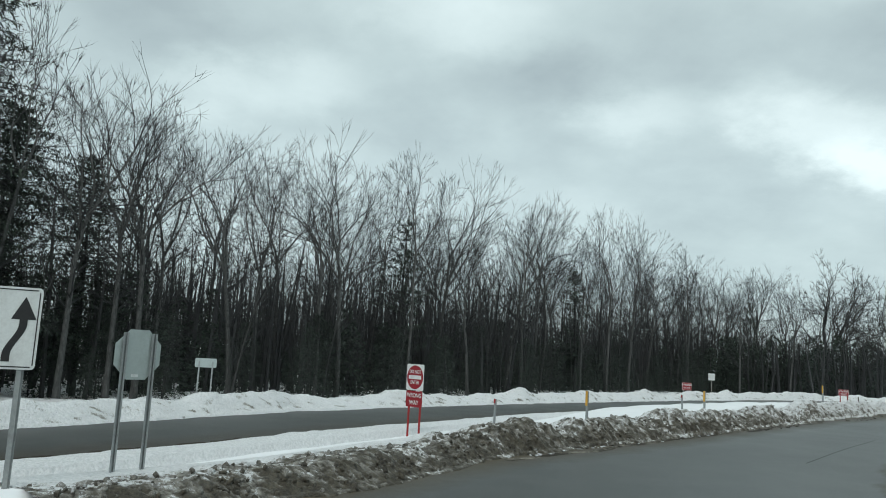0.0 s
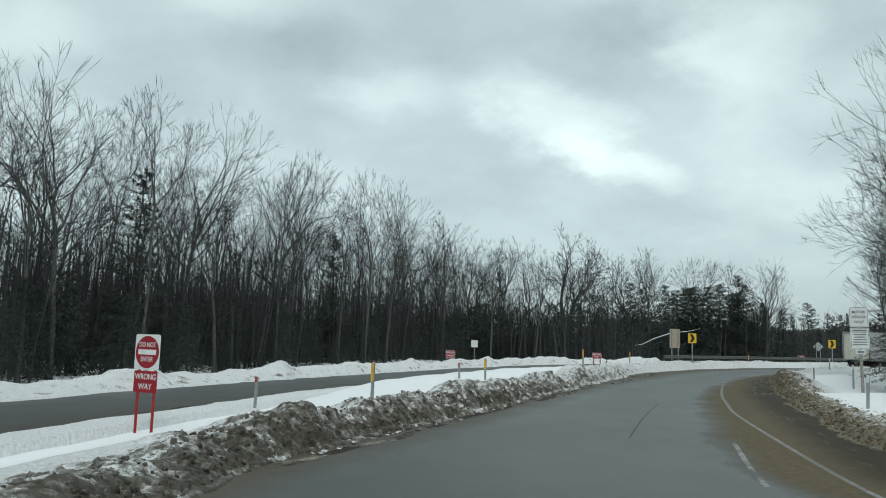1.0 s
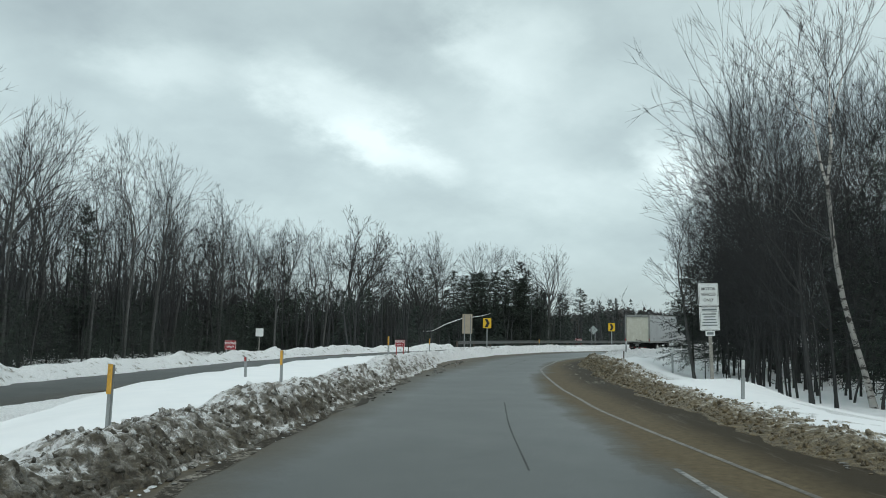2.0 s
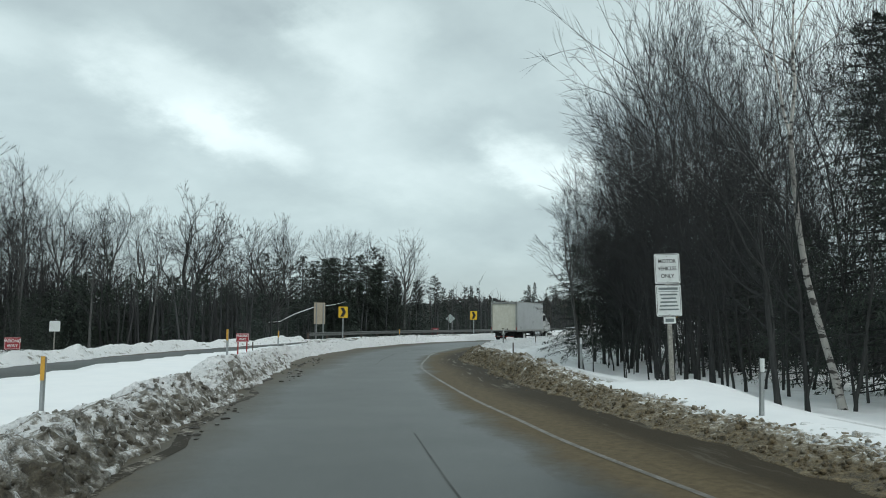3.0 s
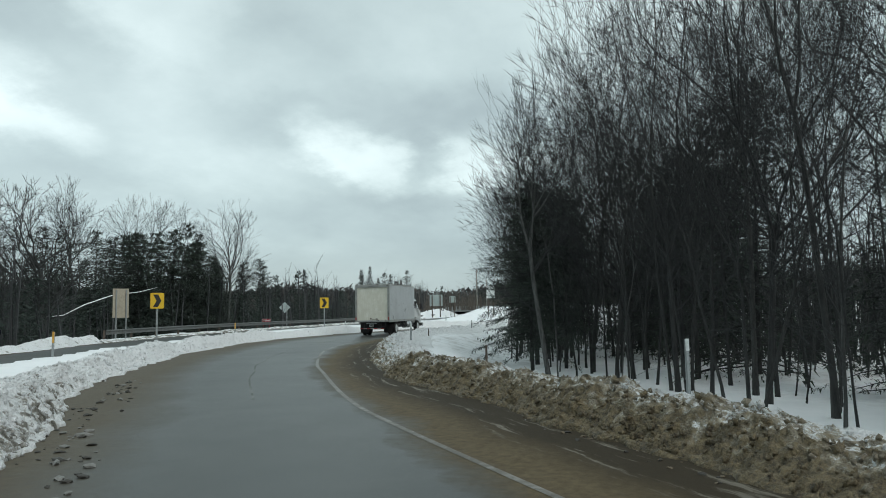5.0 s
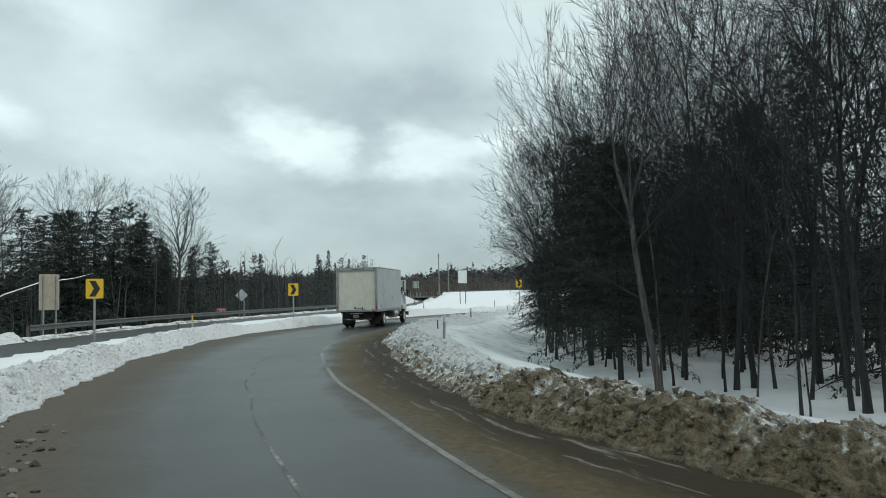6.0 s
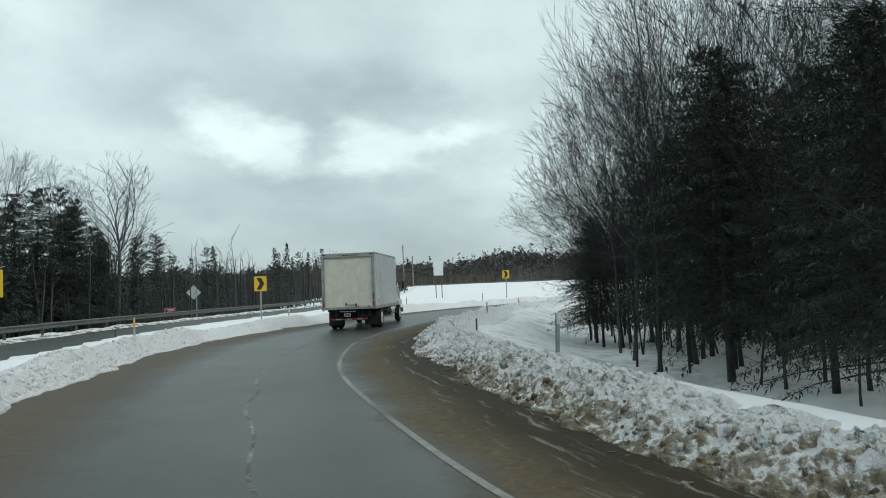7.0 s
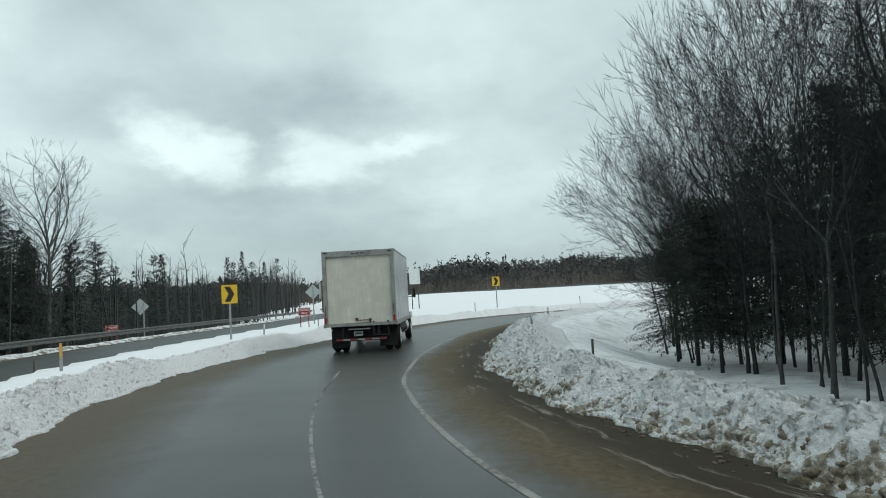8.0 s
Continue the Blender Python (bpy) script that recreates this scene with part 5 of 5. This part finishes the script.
def motor_sign():
    t = tagged(empty("motor_vehicles_sign", facing(28.95, 24.05, 0.0, 238, -1.6)), "white motor vehicles only sign above a white notice", "road sign")
    part("post", block((0.10, 0.08, 3.3), (0, 0.05, 1.65), 0.008), WOOD_POST, t, "grey weathered post")
    p = part("upper_panel", plate(round_rect(0.58, 0.69, 0.035), 0.005, (0, 0, 2.98)), WHITE, t, "white panel with black words")
    for k, s in enumerate(("MOTOR", "VEHICLES", "ONLY")):
        words(s, 0.125, (0, -0.003, 3.15 - 0.17 * k), p, BLACK, stretch=0.8 if k == 1 else 0.9)
    q = part("lower_panel", plate(round_rect(0.58, 0.72, 0.035), 0.005, (0, 0, 2.25)), WHITE, t, "white notice panel with rows of print")
    part("text_bar", block((0.44, 0.002, 0.055), (0, -0.003, 2.52)), GREY_TEXT, q)
    part("rule", block((0.46, 0.002, 0.012), (0, -0.003, 2.455)), GREY_TEXT, q)
    for k, w in enumerate((0.40, 0.34, 0.38, 0.42, 0.44)):
        part("text_bar", block((w, 0.002, 0.035), (0, -0.003, 2.385 - 0.085 * k)), GREY_TEXT, q)
    for pp, z, h in ((p, 2.98, 0.69), (q, 2.25, 0.72)):
        part("border", join(block((0.50, 0.002, 0.008), (0, -0.003, z + h / 2 - 0.02)), block((0.50, 0.002, 0.008), (0, -0.003, z - h / 2 + 0.02)), block((0.008, 0.002, h - 0.1), (-0.265, -0.003, z)), block((0.008, 0.002, h - 0.1), (0.265, -0.003, z))), BLACK, pp)
    n = part("marker_plate", plate(round_rect(0.27, 0.15, 0.01), 0.003, (0, 0, 1.80)), WHITE, t, "small white marker plate")
    part("text_bar", block((0.19, 0.002, 0.075), (0, -0.003, 1.80)), GREY_TEXT, n)
    bolts(t, ((0, 3.26), (0, 2.68), (0, 2.56), (0, 1.93)))
    return t


def board(name, x, y, z0, zb, zt, w, bearing, face, post_mat, label, posts=2, post_w=0.09):
    """A plain-backed board on posts."""
    t = tagged(empty(name, facing(x, y, z0, bearing)), label, "sign board")
    part("panel", plate(round_rect(w, zt - zb, 0.04), 0.012, (0, 0, (zt + zb) / 2 - z0)), face, t)
    for k in range(posts):
        px = (k - (posts - 1) / 2) * w * 0.62
        part("post", block((post_w, post_w, zt - z0 - 0.1), (px, 0.03 + post_w / 2, (zt - z0 - 0.1) / 2), 0.006), post_mat, t)
    return t


def street_lamp(x, y, H, arm, bearing):
    t = tagged(empty("street_lamp", facing(x, y, ground_at(x, y) - 0.1, bearing)), "grey steel street lamp with a long side arm", "street lamp")
    part("pole", rod(0.09, H, (0, 0, H / 2), sides=10, r2=0.05), STEEL, t)
    part("arm", rod(0.035, arm, (arm / 2, 0, H - 0.15), "X", 8), STEEL, t)
    part("lantern", block((0.55, 0.22, 0.12), (arm + 0.15, 0, H - 0.15), 0.04), SIGN_BACK, t)
    return t


lane_sign(), stop_back(), no_entry(), motor_sign()
board("roadside_sign", -0.2, 32.4, -0.45, 1.08, 1.40, 0.74, 350, SIGN_BACK, STEEL, "small grey back of a roadside sign on two posts", post_w=0.05)
chevron_sign(59.1, 59.7, 0.1, 2.95, 226)
chevron_sign(81.5, 60.9, 0.1, 2.92, 250)
chevron_sign(121.0, 50.9, 0.4, 3.4, 268)
diamond_back(103.1, 77.7, -0.6, 2.25, 236, 0.66, (-0.25, 0.25))
diamond_back(102.2, 63.3, 0.0, 2.65, 250, 0.58)
red_sign(35.2, 45.0, 0.05, 1.20, 222, 0.56, 0.38)
red_sign(93.3, 61.1, 0.05, 1.55, 250, 0.75, 0.48)
red_sign(101.2, 79.0, -0.6, 0.95, 236, 0.95, 0.62)
red_sign(28.4, 51.2, -0.5, 1.02, 215, 0.60, 0.50, post_mat=STEEL, label="red wrong way sign beyond the far carriageway")
board("roadside_sign", 30.0, 50.9, -0.5, 1.25, 1.70, 0.42, 214, WHITE, WOOD_POST, "small white roadside sign on one post", 1, 0.05)
board("sign_board", 65.2, 67.8, -0.1, 1.5, 3.5, 1.15, 20, TAN, STEEL, "tan weathered back of a tall sign board", post_w=0.08)
board("sign_board", 135.2, 61.4, 0.2, 3.35, 5.15, 1.25, 252, WHITE, BROWN, "white sign board on two dark posts in snow", post_w=0.10)
board("sign_board", 164.0, 80.6, 0.2, 2.4, 4.6, 2.5, 70, SIGN_BACK, BROWN, "wide grey back of a sign board on thick posts", post_w=0.22)
board("sign_board", 171.0, 79.6, 0.2, 3.1, 4.4, 1.2, 70, SIGN_BACK, BROWN, "small grey back of a distant sign board", post_w=0.12)
for x, y, z0, top, kind in ((10.8, 23.95, 0.1, 1.2, "amber"), (18.5, 31.4, 0.1, 1.12, "amber"), (30.65, 40.8, 0.1, 1.42, "amber"), (44.2, 51.9, 0.05, 1.17, "amber"), (66.5, 59.5, 0.05, 1.08, "amber"),
                            (8.6, 25.45, 0.1, 0.80, "red"), (18.85, 33.8, 0.1, 0.85, "red"), (38.5, 47.9, 0.1, 0.72, "bare"), (67.8, 61.3, 0.0, 0.52, "bare"), (84.5, 60.4, 0.1, 0.85, "white"), (95.5, 60.9, 0.1, 0.8, "bare")):
    delineator(x, y, z0, top, 235, kind)
for x, y, z0, top, kind in ((24.95, 21.4, 0.0, 1.15, "white"), (37.4, 29.9, 0.1, 1.18, "white"), (41.8, 35.0, 0.1, 0.85, "bare"), (52.4, 41.35, 0.1, 1.25, "white"), (63.5, 44.7, 0.2, 0.72, "bare"),
                            (77.2, 46.4, 0.1, 0.95, "white"), (86.5, 45.8, 0.1, 0.95, "white"), (103, 57.4, 0.2, 1.1, "white"), (112.5, 52.2, 0.2, 1.1, "bare"), (119.5, 43.0, 0.2, 1.1, "bare")):
    delineator(x, y, z0, top, 245, kind)
street_lamp(65.0, 88.0, 6.3, 2.2, 215)
for x, y, h in ((196, 82, 11.0), (204, 82, 9.0)):
    u = tagged(empty("utility_pole", pose(x, y, 0.0)), "bare grey utility pole in the snow field", "utility pole")
    part("pole", rod(0.16, h, (0, 0, h / 2), sides=8, r2=0.11), WOOD_POST, u)
    part("cross_arm", block((1.6, 0.1, 0.12), (0, 0, h - 0.5)), WOOD_POST, u)


def guard_rail():
    """A W-beam rail on posts along the outer edge of the far carriageway."""
    line = smooth_line([p for p in FAR_OUTER if p[0] > 45], 1.0)
    nrm = normals(line)
    line, nrm = (line + nrm * 0.9)[12:230], nrm[12:230]
    t = tagged(empty("guard_rail"), "grey steel guard rail on posts along the road edge", "guard rail")
    prof = ((0.0, 0.44), (0.05, 0.48), (0.05, 0.53), (0.0, 0.57), (0.0, 0.62), (0.05, 0.66), (0.05, 0.71), (0.0, 0.75))
    v = np.array([[(p[0] - n[0] * d, p[1] - n[1] * d, z) for d, z in prof] for p, n in zip(line, nrm)]).reshape(-1, 3)
    me = mesh_of("rail", v, grid_faces(len(line), len(prof)), [RAIL])
    rail = part("rail", me, None, t, "corrugated steel beam")
    s = rail.modifiers.new("thickness", "SOLIDIFY")
    s.thickness = 0.006
    shape = None
    for k in range(0, len(line), 4):
        p = line[k] + nrm[k] * 0.10
        if shape is None:
            shape = bpy.data.meshes.new("post")
            b = block((0.12, 0.10, 1.5), (0, 0, -0.02), 0.008)
            b.to_mesh(shape)
            b.free()
            shape.materials.append(BROWN)
        o = part("post", shape, None, t)
        o.location = (p[0], p[1], 0.0)
        o.rotation_euler[2] = math.atan2(nrm[k][1], nrm[k][0])
    return t


guard_rail()


# ---------------------------------------------------------------- the lorry
def box_truck():
    """A box lorry; its own +y is ahead, its origin on the road under the rear door."""
    t = tagged(empty("box_truck", pose(72.16, 52.13, 0.0, 0, 0.0, -83.0)), "white box truck with a stained cream roll-up door", "truck")
    door_m = Mat("stained_cream_door", (0.62, 0.60, 0.50), 0.55)
    v = door_m.coord("Object")
    streak = door_m.noise(door_m.coord("Object", (7, 1, 0.55)), 2.0, 6, 0.7)
    drip = door_m.noise(door_m.coord("Object", (2.6, 1, 2.2)), 1.4, 5, 0.6)
    bl = door_m.n("TexBrick")
    bl.inputs["Scale"].default_value, bl.inputs["Brick Width"].default_value, bl.inputs["Row Height"].default_value, bl.inputs["Mortar Size"].default_value = 1.0, 0.41, 0.43, 0.03
    bl.inputs["Mortar Smooth"].default_value = 0.6
    bl.inputs["Color1"].default_value, bl.inputs["Color2"].default_value, bl.inputs["Mortar"].default_value = (0.35, 0.35, 0.35, 1), (0.85, 0.85, 0.85, 1), (0.6, 0.6, 0.6, 1)
    sw = door_m.n("Mapping")
    sw.inputs["Rotation"].default_value = (radians(90), 0, 0)
    door_m.l(v, sw.inputs[0]), door_m.l(sw.outputs[0], bl.inputs["Vector"])
    washed = door_m.math("MULTIPLY", door_m.range(streak, 0.38, 0.60), door_m.range(drip, 0.36, 0.62))
    film = door_m.mix(washed, (0.18, 0.18, 0.18), bl.outputs["Color"])
    c = door_m.mix(film, (0.66, 0.645, 0.53), (0.94, 0.94, 0.87))
    c = door_m.mix(door_m.range(door_m.noise(v, 1.2, 6, 0.7), 0.5, 0.8, 0, 0.35), c, (0.52, 0.49, 0.38))
    door_m.color(c)
    door_m.bump(drip, 0.15, 0.003)
    body = worn("truck_white_panel", (0.50, 0.53, 0.54), 0.32, spread=0.08, amount=0.16, scale=1.2, bump=0.04)
    frame_m = worn("truck_rear_frame", (0.40, 0.41, 0.39), 0.5, 0.3, amount=0.5)
    dark = worn("underbody_black", (0.018, 0.018, 0.02), 0.7, amount=0.3)
    rubber = worn("tyre_rubber", (0.022, 0.022, 0.022), 0.85, amount=0.4)
    cab_m = worn("cab_white_paint", (0.66, 0.68, 0.68), 0.3, amount=0.3, scale=1.5)
    lens_r = worn("red_lens", (0.45, 0.015, 0.012), 0.25, amount=0.2)
    glass = Mat("dark_cab_glass", (0.02, 0.025, 0.03), 0.08).m
    chrome = worn("chrome", (0.6, 0.6, 0.6), 0.25, 1.0, amount=0.2)
    W, H, L, z0 = 2.5, 2.58, 7.0, 1.00
    cargo = part("cargo_box", block((W, L - 0.12, H - 0.04), (0, L / 2 + 0.06, z0 + H / 2 - 0.02), 0.03), body, t, "white cargo box")
    part("roof_rail", join(block((0.06, L - 0.1, 0.08), (-W / 2 + 0.02, L / 2, z0 + H - 0.02), 0.015), block((0.06, L - 0.1, 0.08), (W / 2 - 0.02, L / 2, z0 + H - 0.02), 0.015)), frame_m, cargo)
    part("lower_rail", join(block((0.05, L, 0.16), (-W / 2 + 0.01, L / 2, z0 + 0.02), 0.01), block((0.05, L, 0.16), (W / 2 - 0.01, L / 2, z0 + 0.02), 0.01)), frame_m, cargo)
    rf = part("rear_frame", join(block((0.13, 0.14, H), (-W / 2 + 0.065, 0.03, z0 + H / 2), 0.012), block((0.13, 0.14, H), (W / 2 - 0.065, 0.03, z0 + H / 2), 0.012), block((W, 0.14, 0.20), (0, 0.032, z0 + H - 0.10), 0.012), block((W + 0.04, 0.2, 0.10), (0, 0.02, z0 + 0.01), 0.01)), frame_m, t, "grey steel rear frame")
    door = part("roll_up_door", block((W - 0.27, 0.03, 0.1), (0, 0.07, z0 + 0.12)), door_m.m, t, "stained cream roll-up door")
    n = 6
    hh = (H - 0.27) / n
    for k in range(n):
        part("door_panel", block((W - 0.272, 0.028, hh - 0.001), (0, 0.045, z0 + 0.075 + hh * (k + 0.5)), 0.002), door_m.m, door)
    part("latch", join(block((0.10, 0.05, 0.10), (-0.12, 0.01, z0 + 0.20), 0.01), rod(0.016, 0.55, (0.12, -0.005, z0 + 0.16), "X", 8), block((0.06, 0.04, 0.16), (0.34, 0.0, z0 + 0.14), 0.01)), BROWN, door, "rusty steel latch")
    part("pull_strap", block((0.03, 0.012, 0.34), (0.36, -0.02, z0 + 0.02), 0.004), dark, door)
    for x in (-0.17, 0, 0.17):
        part("marker_light", block((0.11, 0.03, 0.035), (x, -0.05, z0 + H - 0.10), 0.008), dark, rf)
    for sx in (-1, 1):
        part("marker_light", block((0.12, 0.03, 0.035), (sx * (W / 2 - 0.13), -0.05, z0 + H - 0.06), 0.008), dark, rf)
        part("tail_light", join(block((0.07, 0.03, 0.20), (sx * (W / 2 - 0.065), -0.05, z0 + 0.20), 0.012)), lens_r, rf, "red tail light")
        part("grab_loop", join(rod(0.012, 0.34, (sx * (W / 2 - 0.065), -0.085, z0 + 0.52), "Z", 8), block((0.02, 0.05, 0.02), (sx * (W / 2 - 0.065), -0.06, z0 + 0.36)), block((0.02, 0.05, 0.02), (sx * (W / 2 - 0.065), -0.06, z0 + 0.68))), dark, rf)
    # chassis, bumper, flaps
    part("chassis", join(block((0.09, 9.2, 0.24), (-0.43, 4.7, 0.86), 0.01), block((0.09, 9.2, 0.24), (0.43, 4.7, 0.86), 0.01), block((2.2, 0.1, 0.18), (0, 0.5, 0.94)), block((2.2, 0.1, 0.18), (0, 2.6, 0.94)), block((2.2, 0.1, 0.18), (0, 4.6, 0.94)), block((1.0, 0.12, 0.2), (0, 0.22, 0.84))), dark, t)
    part("rear_apron", block((W - 0.5, 0.05, 0.42), (0, 0.42, 0.76), 0.01), dark, t)
    bumper = part("rear_bumper", join(block((1.75, 0.09, 0.10), (0, 0.02, 0.50), 0.012), block((0.07, 0.07, 0.45), (-0.62, 0.06, 0.74)), block((0.07, 0.07, 0.45), (0.62, 0.06, 0.74))), dark, t)
    for k in range(7):
        part("reflector_strip", block((0.245, 0.006, 0.05), (-0.75 + 0.25 * k, -0.028, 0.505)), RED_POST if k % 2 == 0 else frame_m, bumper)
    part("step_plate", block((0.75, 0.18, 0.04), (-0.05, -0.02, 0.86), 0.01), STEEL, t)
    pl = part("number_plate", block((0.32, 0.012, 0.16), (-0.10, 0.12, 0.70), 0.004), WHITE, t)
    part("text_bar", block((0.24, 0.004, 0.06), (-0.10, 0.112, 0.70)), GREY_TEXT, pl)
    for sx in (-1, 1):
        part("mud_flap", block((0.62, 0.02, 0.62), (sx * 0.86, 0.95, 0.50), 0.006), dark, t, "black rubber mud flap")
    part("lift_frame", join(rod(0.03, 0.5, (0.45, 0.02, 0.86), "Z", 8), rod(0.03, 0.5, (0.95, 0.02, 0.86), "Z", 8), rod(0.025, 0.5, (0.70, 0.02, 0.62), "X", 8)), dark, t)
    # wheels
    def wheel(x, y, dual):
        r = 0.49
        offs = (0.0, 0.30) if dual else (0.0,)
        for k, o in enumerate(offs):
            sx = 1 if x > 0 else -1
            cx = x - sx * o
            ob = empty("wheel")
            ob.parent = t
            part("tyre", rod(r, 0.25, (cx, y, r), "X", 36, bevel=0.05), rubber, ob)
            part("rim", join(rod(0.29, 0.26, (cx, y, r), "X", 28, bevel=0.02), rod(0.11, 0.32, (cx, y, r), "X", 16, bevel=0.01)), WHITE if k == 0 else dark, ob, "white steel rim")
    for x in (-1.11, 1.11):
        wheel(x, 1.85, True)
        wheel(x, 8.05, False)
    part("rear_axle", rod(0.07, 2.0, (0, 1.85, 0.49), "X", 10), dark, t)
    part("front_axle", rod(0.06, 2.0, (0, 8.05, 0.49), "X", 10), dark, t)
    part("fuel_tank", rod(0.29, 1.3, (1.0, 5.3, 0.72), "Y", 20, bevel=0.03), chrome, t, "round steel fuel tank")
    part("tool_box", block((0.5, 0.7, 0.5), (-1.0, 5.0, 0.75), 0.03), dark, t)
    # cab
    def cab_shell():
        bm = bmesh.new()
        side = [(7.08, 0.78), (7.08, 2.55), (7.35, 2.68), (8.25, 2.62), (8.75, 1.92), (9.75, 1.72), (9.98, 1.5), (9.98, 0.72), (8.7, 0.72)]
        loops = []
        for x in (-1.12, 1.12):
            loops.append([bm.verts.new((x * (0.93 if z > 2.3 else 1.0) * (0.9 if y > 9 else 1.0), y, z)) for y, z in side])
        bm.faces.new(loops[0])
        bm.faces.new(loops[1][::-1])
        for k in range(len(side)):
            j = (k + 1) % len(side)
            bm.faces.new((loops[0][k], loops[0][j], loops[1][j], loops[1][k]))
        bmesh.ops.recalc_face_normals(bm, faces=bm.faces[:])
        bmesh.ops.bevel(bm, geom=bm.edges[:], offset=0.05, segments=2, affect="EDGES")
        return bm
    cab = part("cab", cab_shell(), cab_m, t, "white bonneted cab")
    for sx in (-1, 1):
        part("side_window", block((0.02, 0.75, 0.55), (sx * 1.105, 7.85, 2.18), 0.008), glass, cab)
        part("mirror", join(block((0.14, 0.08, 0.42), (sx * 1.42, 8.45, 2.05), 0.03), rod(0.014, 0.36, (sx * 1.25, 8.45, 2.20), "X", 8), rod(0.014, 0.36, (sx * 1.25, 8.45, 1.90), "X", 8)), dark, cab, "black side mirror on arms")
        part("wheel_arch", block((0.42, 1.15, 0.30), (sx * 1.08, 8.05, 1.08), 0.06), cab_m, cab)
        part("step", block((0.25, 0.7, 0.12), (sx * 1.02, 7.35, 0.55), 0.02), dark, cab)
        part("headlight", block((0.30, 0.06, 0.2), (sx * 0.78, 9.98, 1.15), 0.02), chrome, cab)
    part("windscreen", block((1.9, 0.02, 0.82), (0, 8.53, 2.27), 0.006, Matrix.Rotation(radians(35), 3, "X")), glass, cab)
    part("front_bumper", block((2.3, 0.14, 0.26), (0, 10.08, 0.60), 0.03), chrome, cab)
    part("grille", block((1.1, 0.05, 0.55), (0, 10.0, 1.15), 0.02), chrome, cab)
    return t


box_truck()


# ---------------------------------------------------------------- slush and clods
def clods(name, places, mats, label, seed):
    """Loose lumps of slush and frozen dirt lying on the road: one heap of small uneven stones."""
    rng = np.random.default_rng(seed)
    base = bmesh.new()
    bmesh.ops.create_icosphere(base, subdivisions=1, radius=1.0)
    v0 = np.array([v.co[:] for v in base.verts])
    f0 = [tuple(v.index for v in f.verts) for f in base.faces]
    base.free()
    V, F, M = [], [], []
    n = 0
    for x, y, z, r in places:
        s = np.array([rng.uniform(0.7, 1.6), rng.uniform(0.6, 1.2), rng.uniform(0.25, 0.5)]) * r
        a = rng.uniform(0, 6.28)
        v = v0 * (1 + rng.normal(0, 0.22, (len(v0), 1))) * s
        v = np.c_[v[:, 0] * math.cos(a) - v[:, 1] * math.sin(a), v[:, 0] * math.sin(a) + v[:, 1] * math.cos(a), v[:, 2]] + (x, y, z + 0.25 * r)
        V.append(v)
        F.extend(tuple(i + n for i in f) for f in f0)
        n += len(v)
        M.extend([int(rng.integers(len(mats)))] * len(f0))
    me = mesh_of(name, np.vstack(V), F, mats, False)
    me.polygons.foreach_set("material_index", M)
    tagged(new(name, me), label, "slush lumps", kind="stuff")


def along(points, x0, x1, side, near, far, count, size, seed, z=0.0):
    rng = np.random.default_rng(seed)
    line = smooth_line([p for p in points if x0 <= p[0] <= x1 and p[1] > 8], 0.2)
    n = normals(line) * side
    out = []
    for _ in range(count):
        i = int(rng.integers(len(line)))
        if fbm(np.array([i * 0.03]), np.array([seed * 1.0]), seed=seed)[0] < -0.25:
            continue
        d = near + (far - near) * rng.random() ** 1.6
        p = line[i] + n[i] * d
        out.append((p[0], p[1], z, size * rng.uniform(0.3, 1.0) ** 1.5))
    return out


SLUSH_GREY = worn("slush_lump_grey", (0.22, 0.215, 0.20), 0.6, amount=0.6, scale=10)
SLUSH_DARK = worn("slush_lump_dark", (0.05, 0.045, 0.038), 0.65, amount=0.5, scale=10)
SLUSH_SAND = worn("slush_lump_sand", (0.16, 0.125, 0.085), 0.7, amount=0.6, scale=10)
SLUSH_WHITE = worn("slush_lump_white", (0.66, 0.68, 0.70), 0.7, amount=0.3, scale=10)
clods("slush_lumps", along(LEFT_EDGE, 18, 38, -1, -0.1, 0.5, 200, 0.06, 3) + along(LEFT_EDGE, 24, 40, -1, 0.5, 1.1, 110, 0.075, 8), [SLUSH_DARK, SLUSH_DARK, SLUSH_GREY], "dark lumps of frozen slush lying on the road edge", 21)
clods("snow_lumps", along(LEFT_EDGE, 1, 24, -1, -0.3, 0.12, 380, 0.055, 4) + along(LEFT_EDGE, 36, 90, -1, -0.35, 0.02, 420, 0.06, 5), [SLUSH_GREY, SLUSH_WHITE, SLUSH_DARK], "small lumps of snow at the foot of the ridge", 22)
clods("sandy_lumps", along(RIGHT_EDGE, 15, 64, 1, -0.6, 0.25, 1100, 0.045, 6), [SLUSH_SAND, SLUSH_GREY, SLUSH_DARK, SLUSH_SAND], "sandy lumps of slush along the verge", 23)
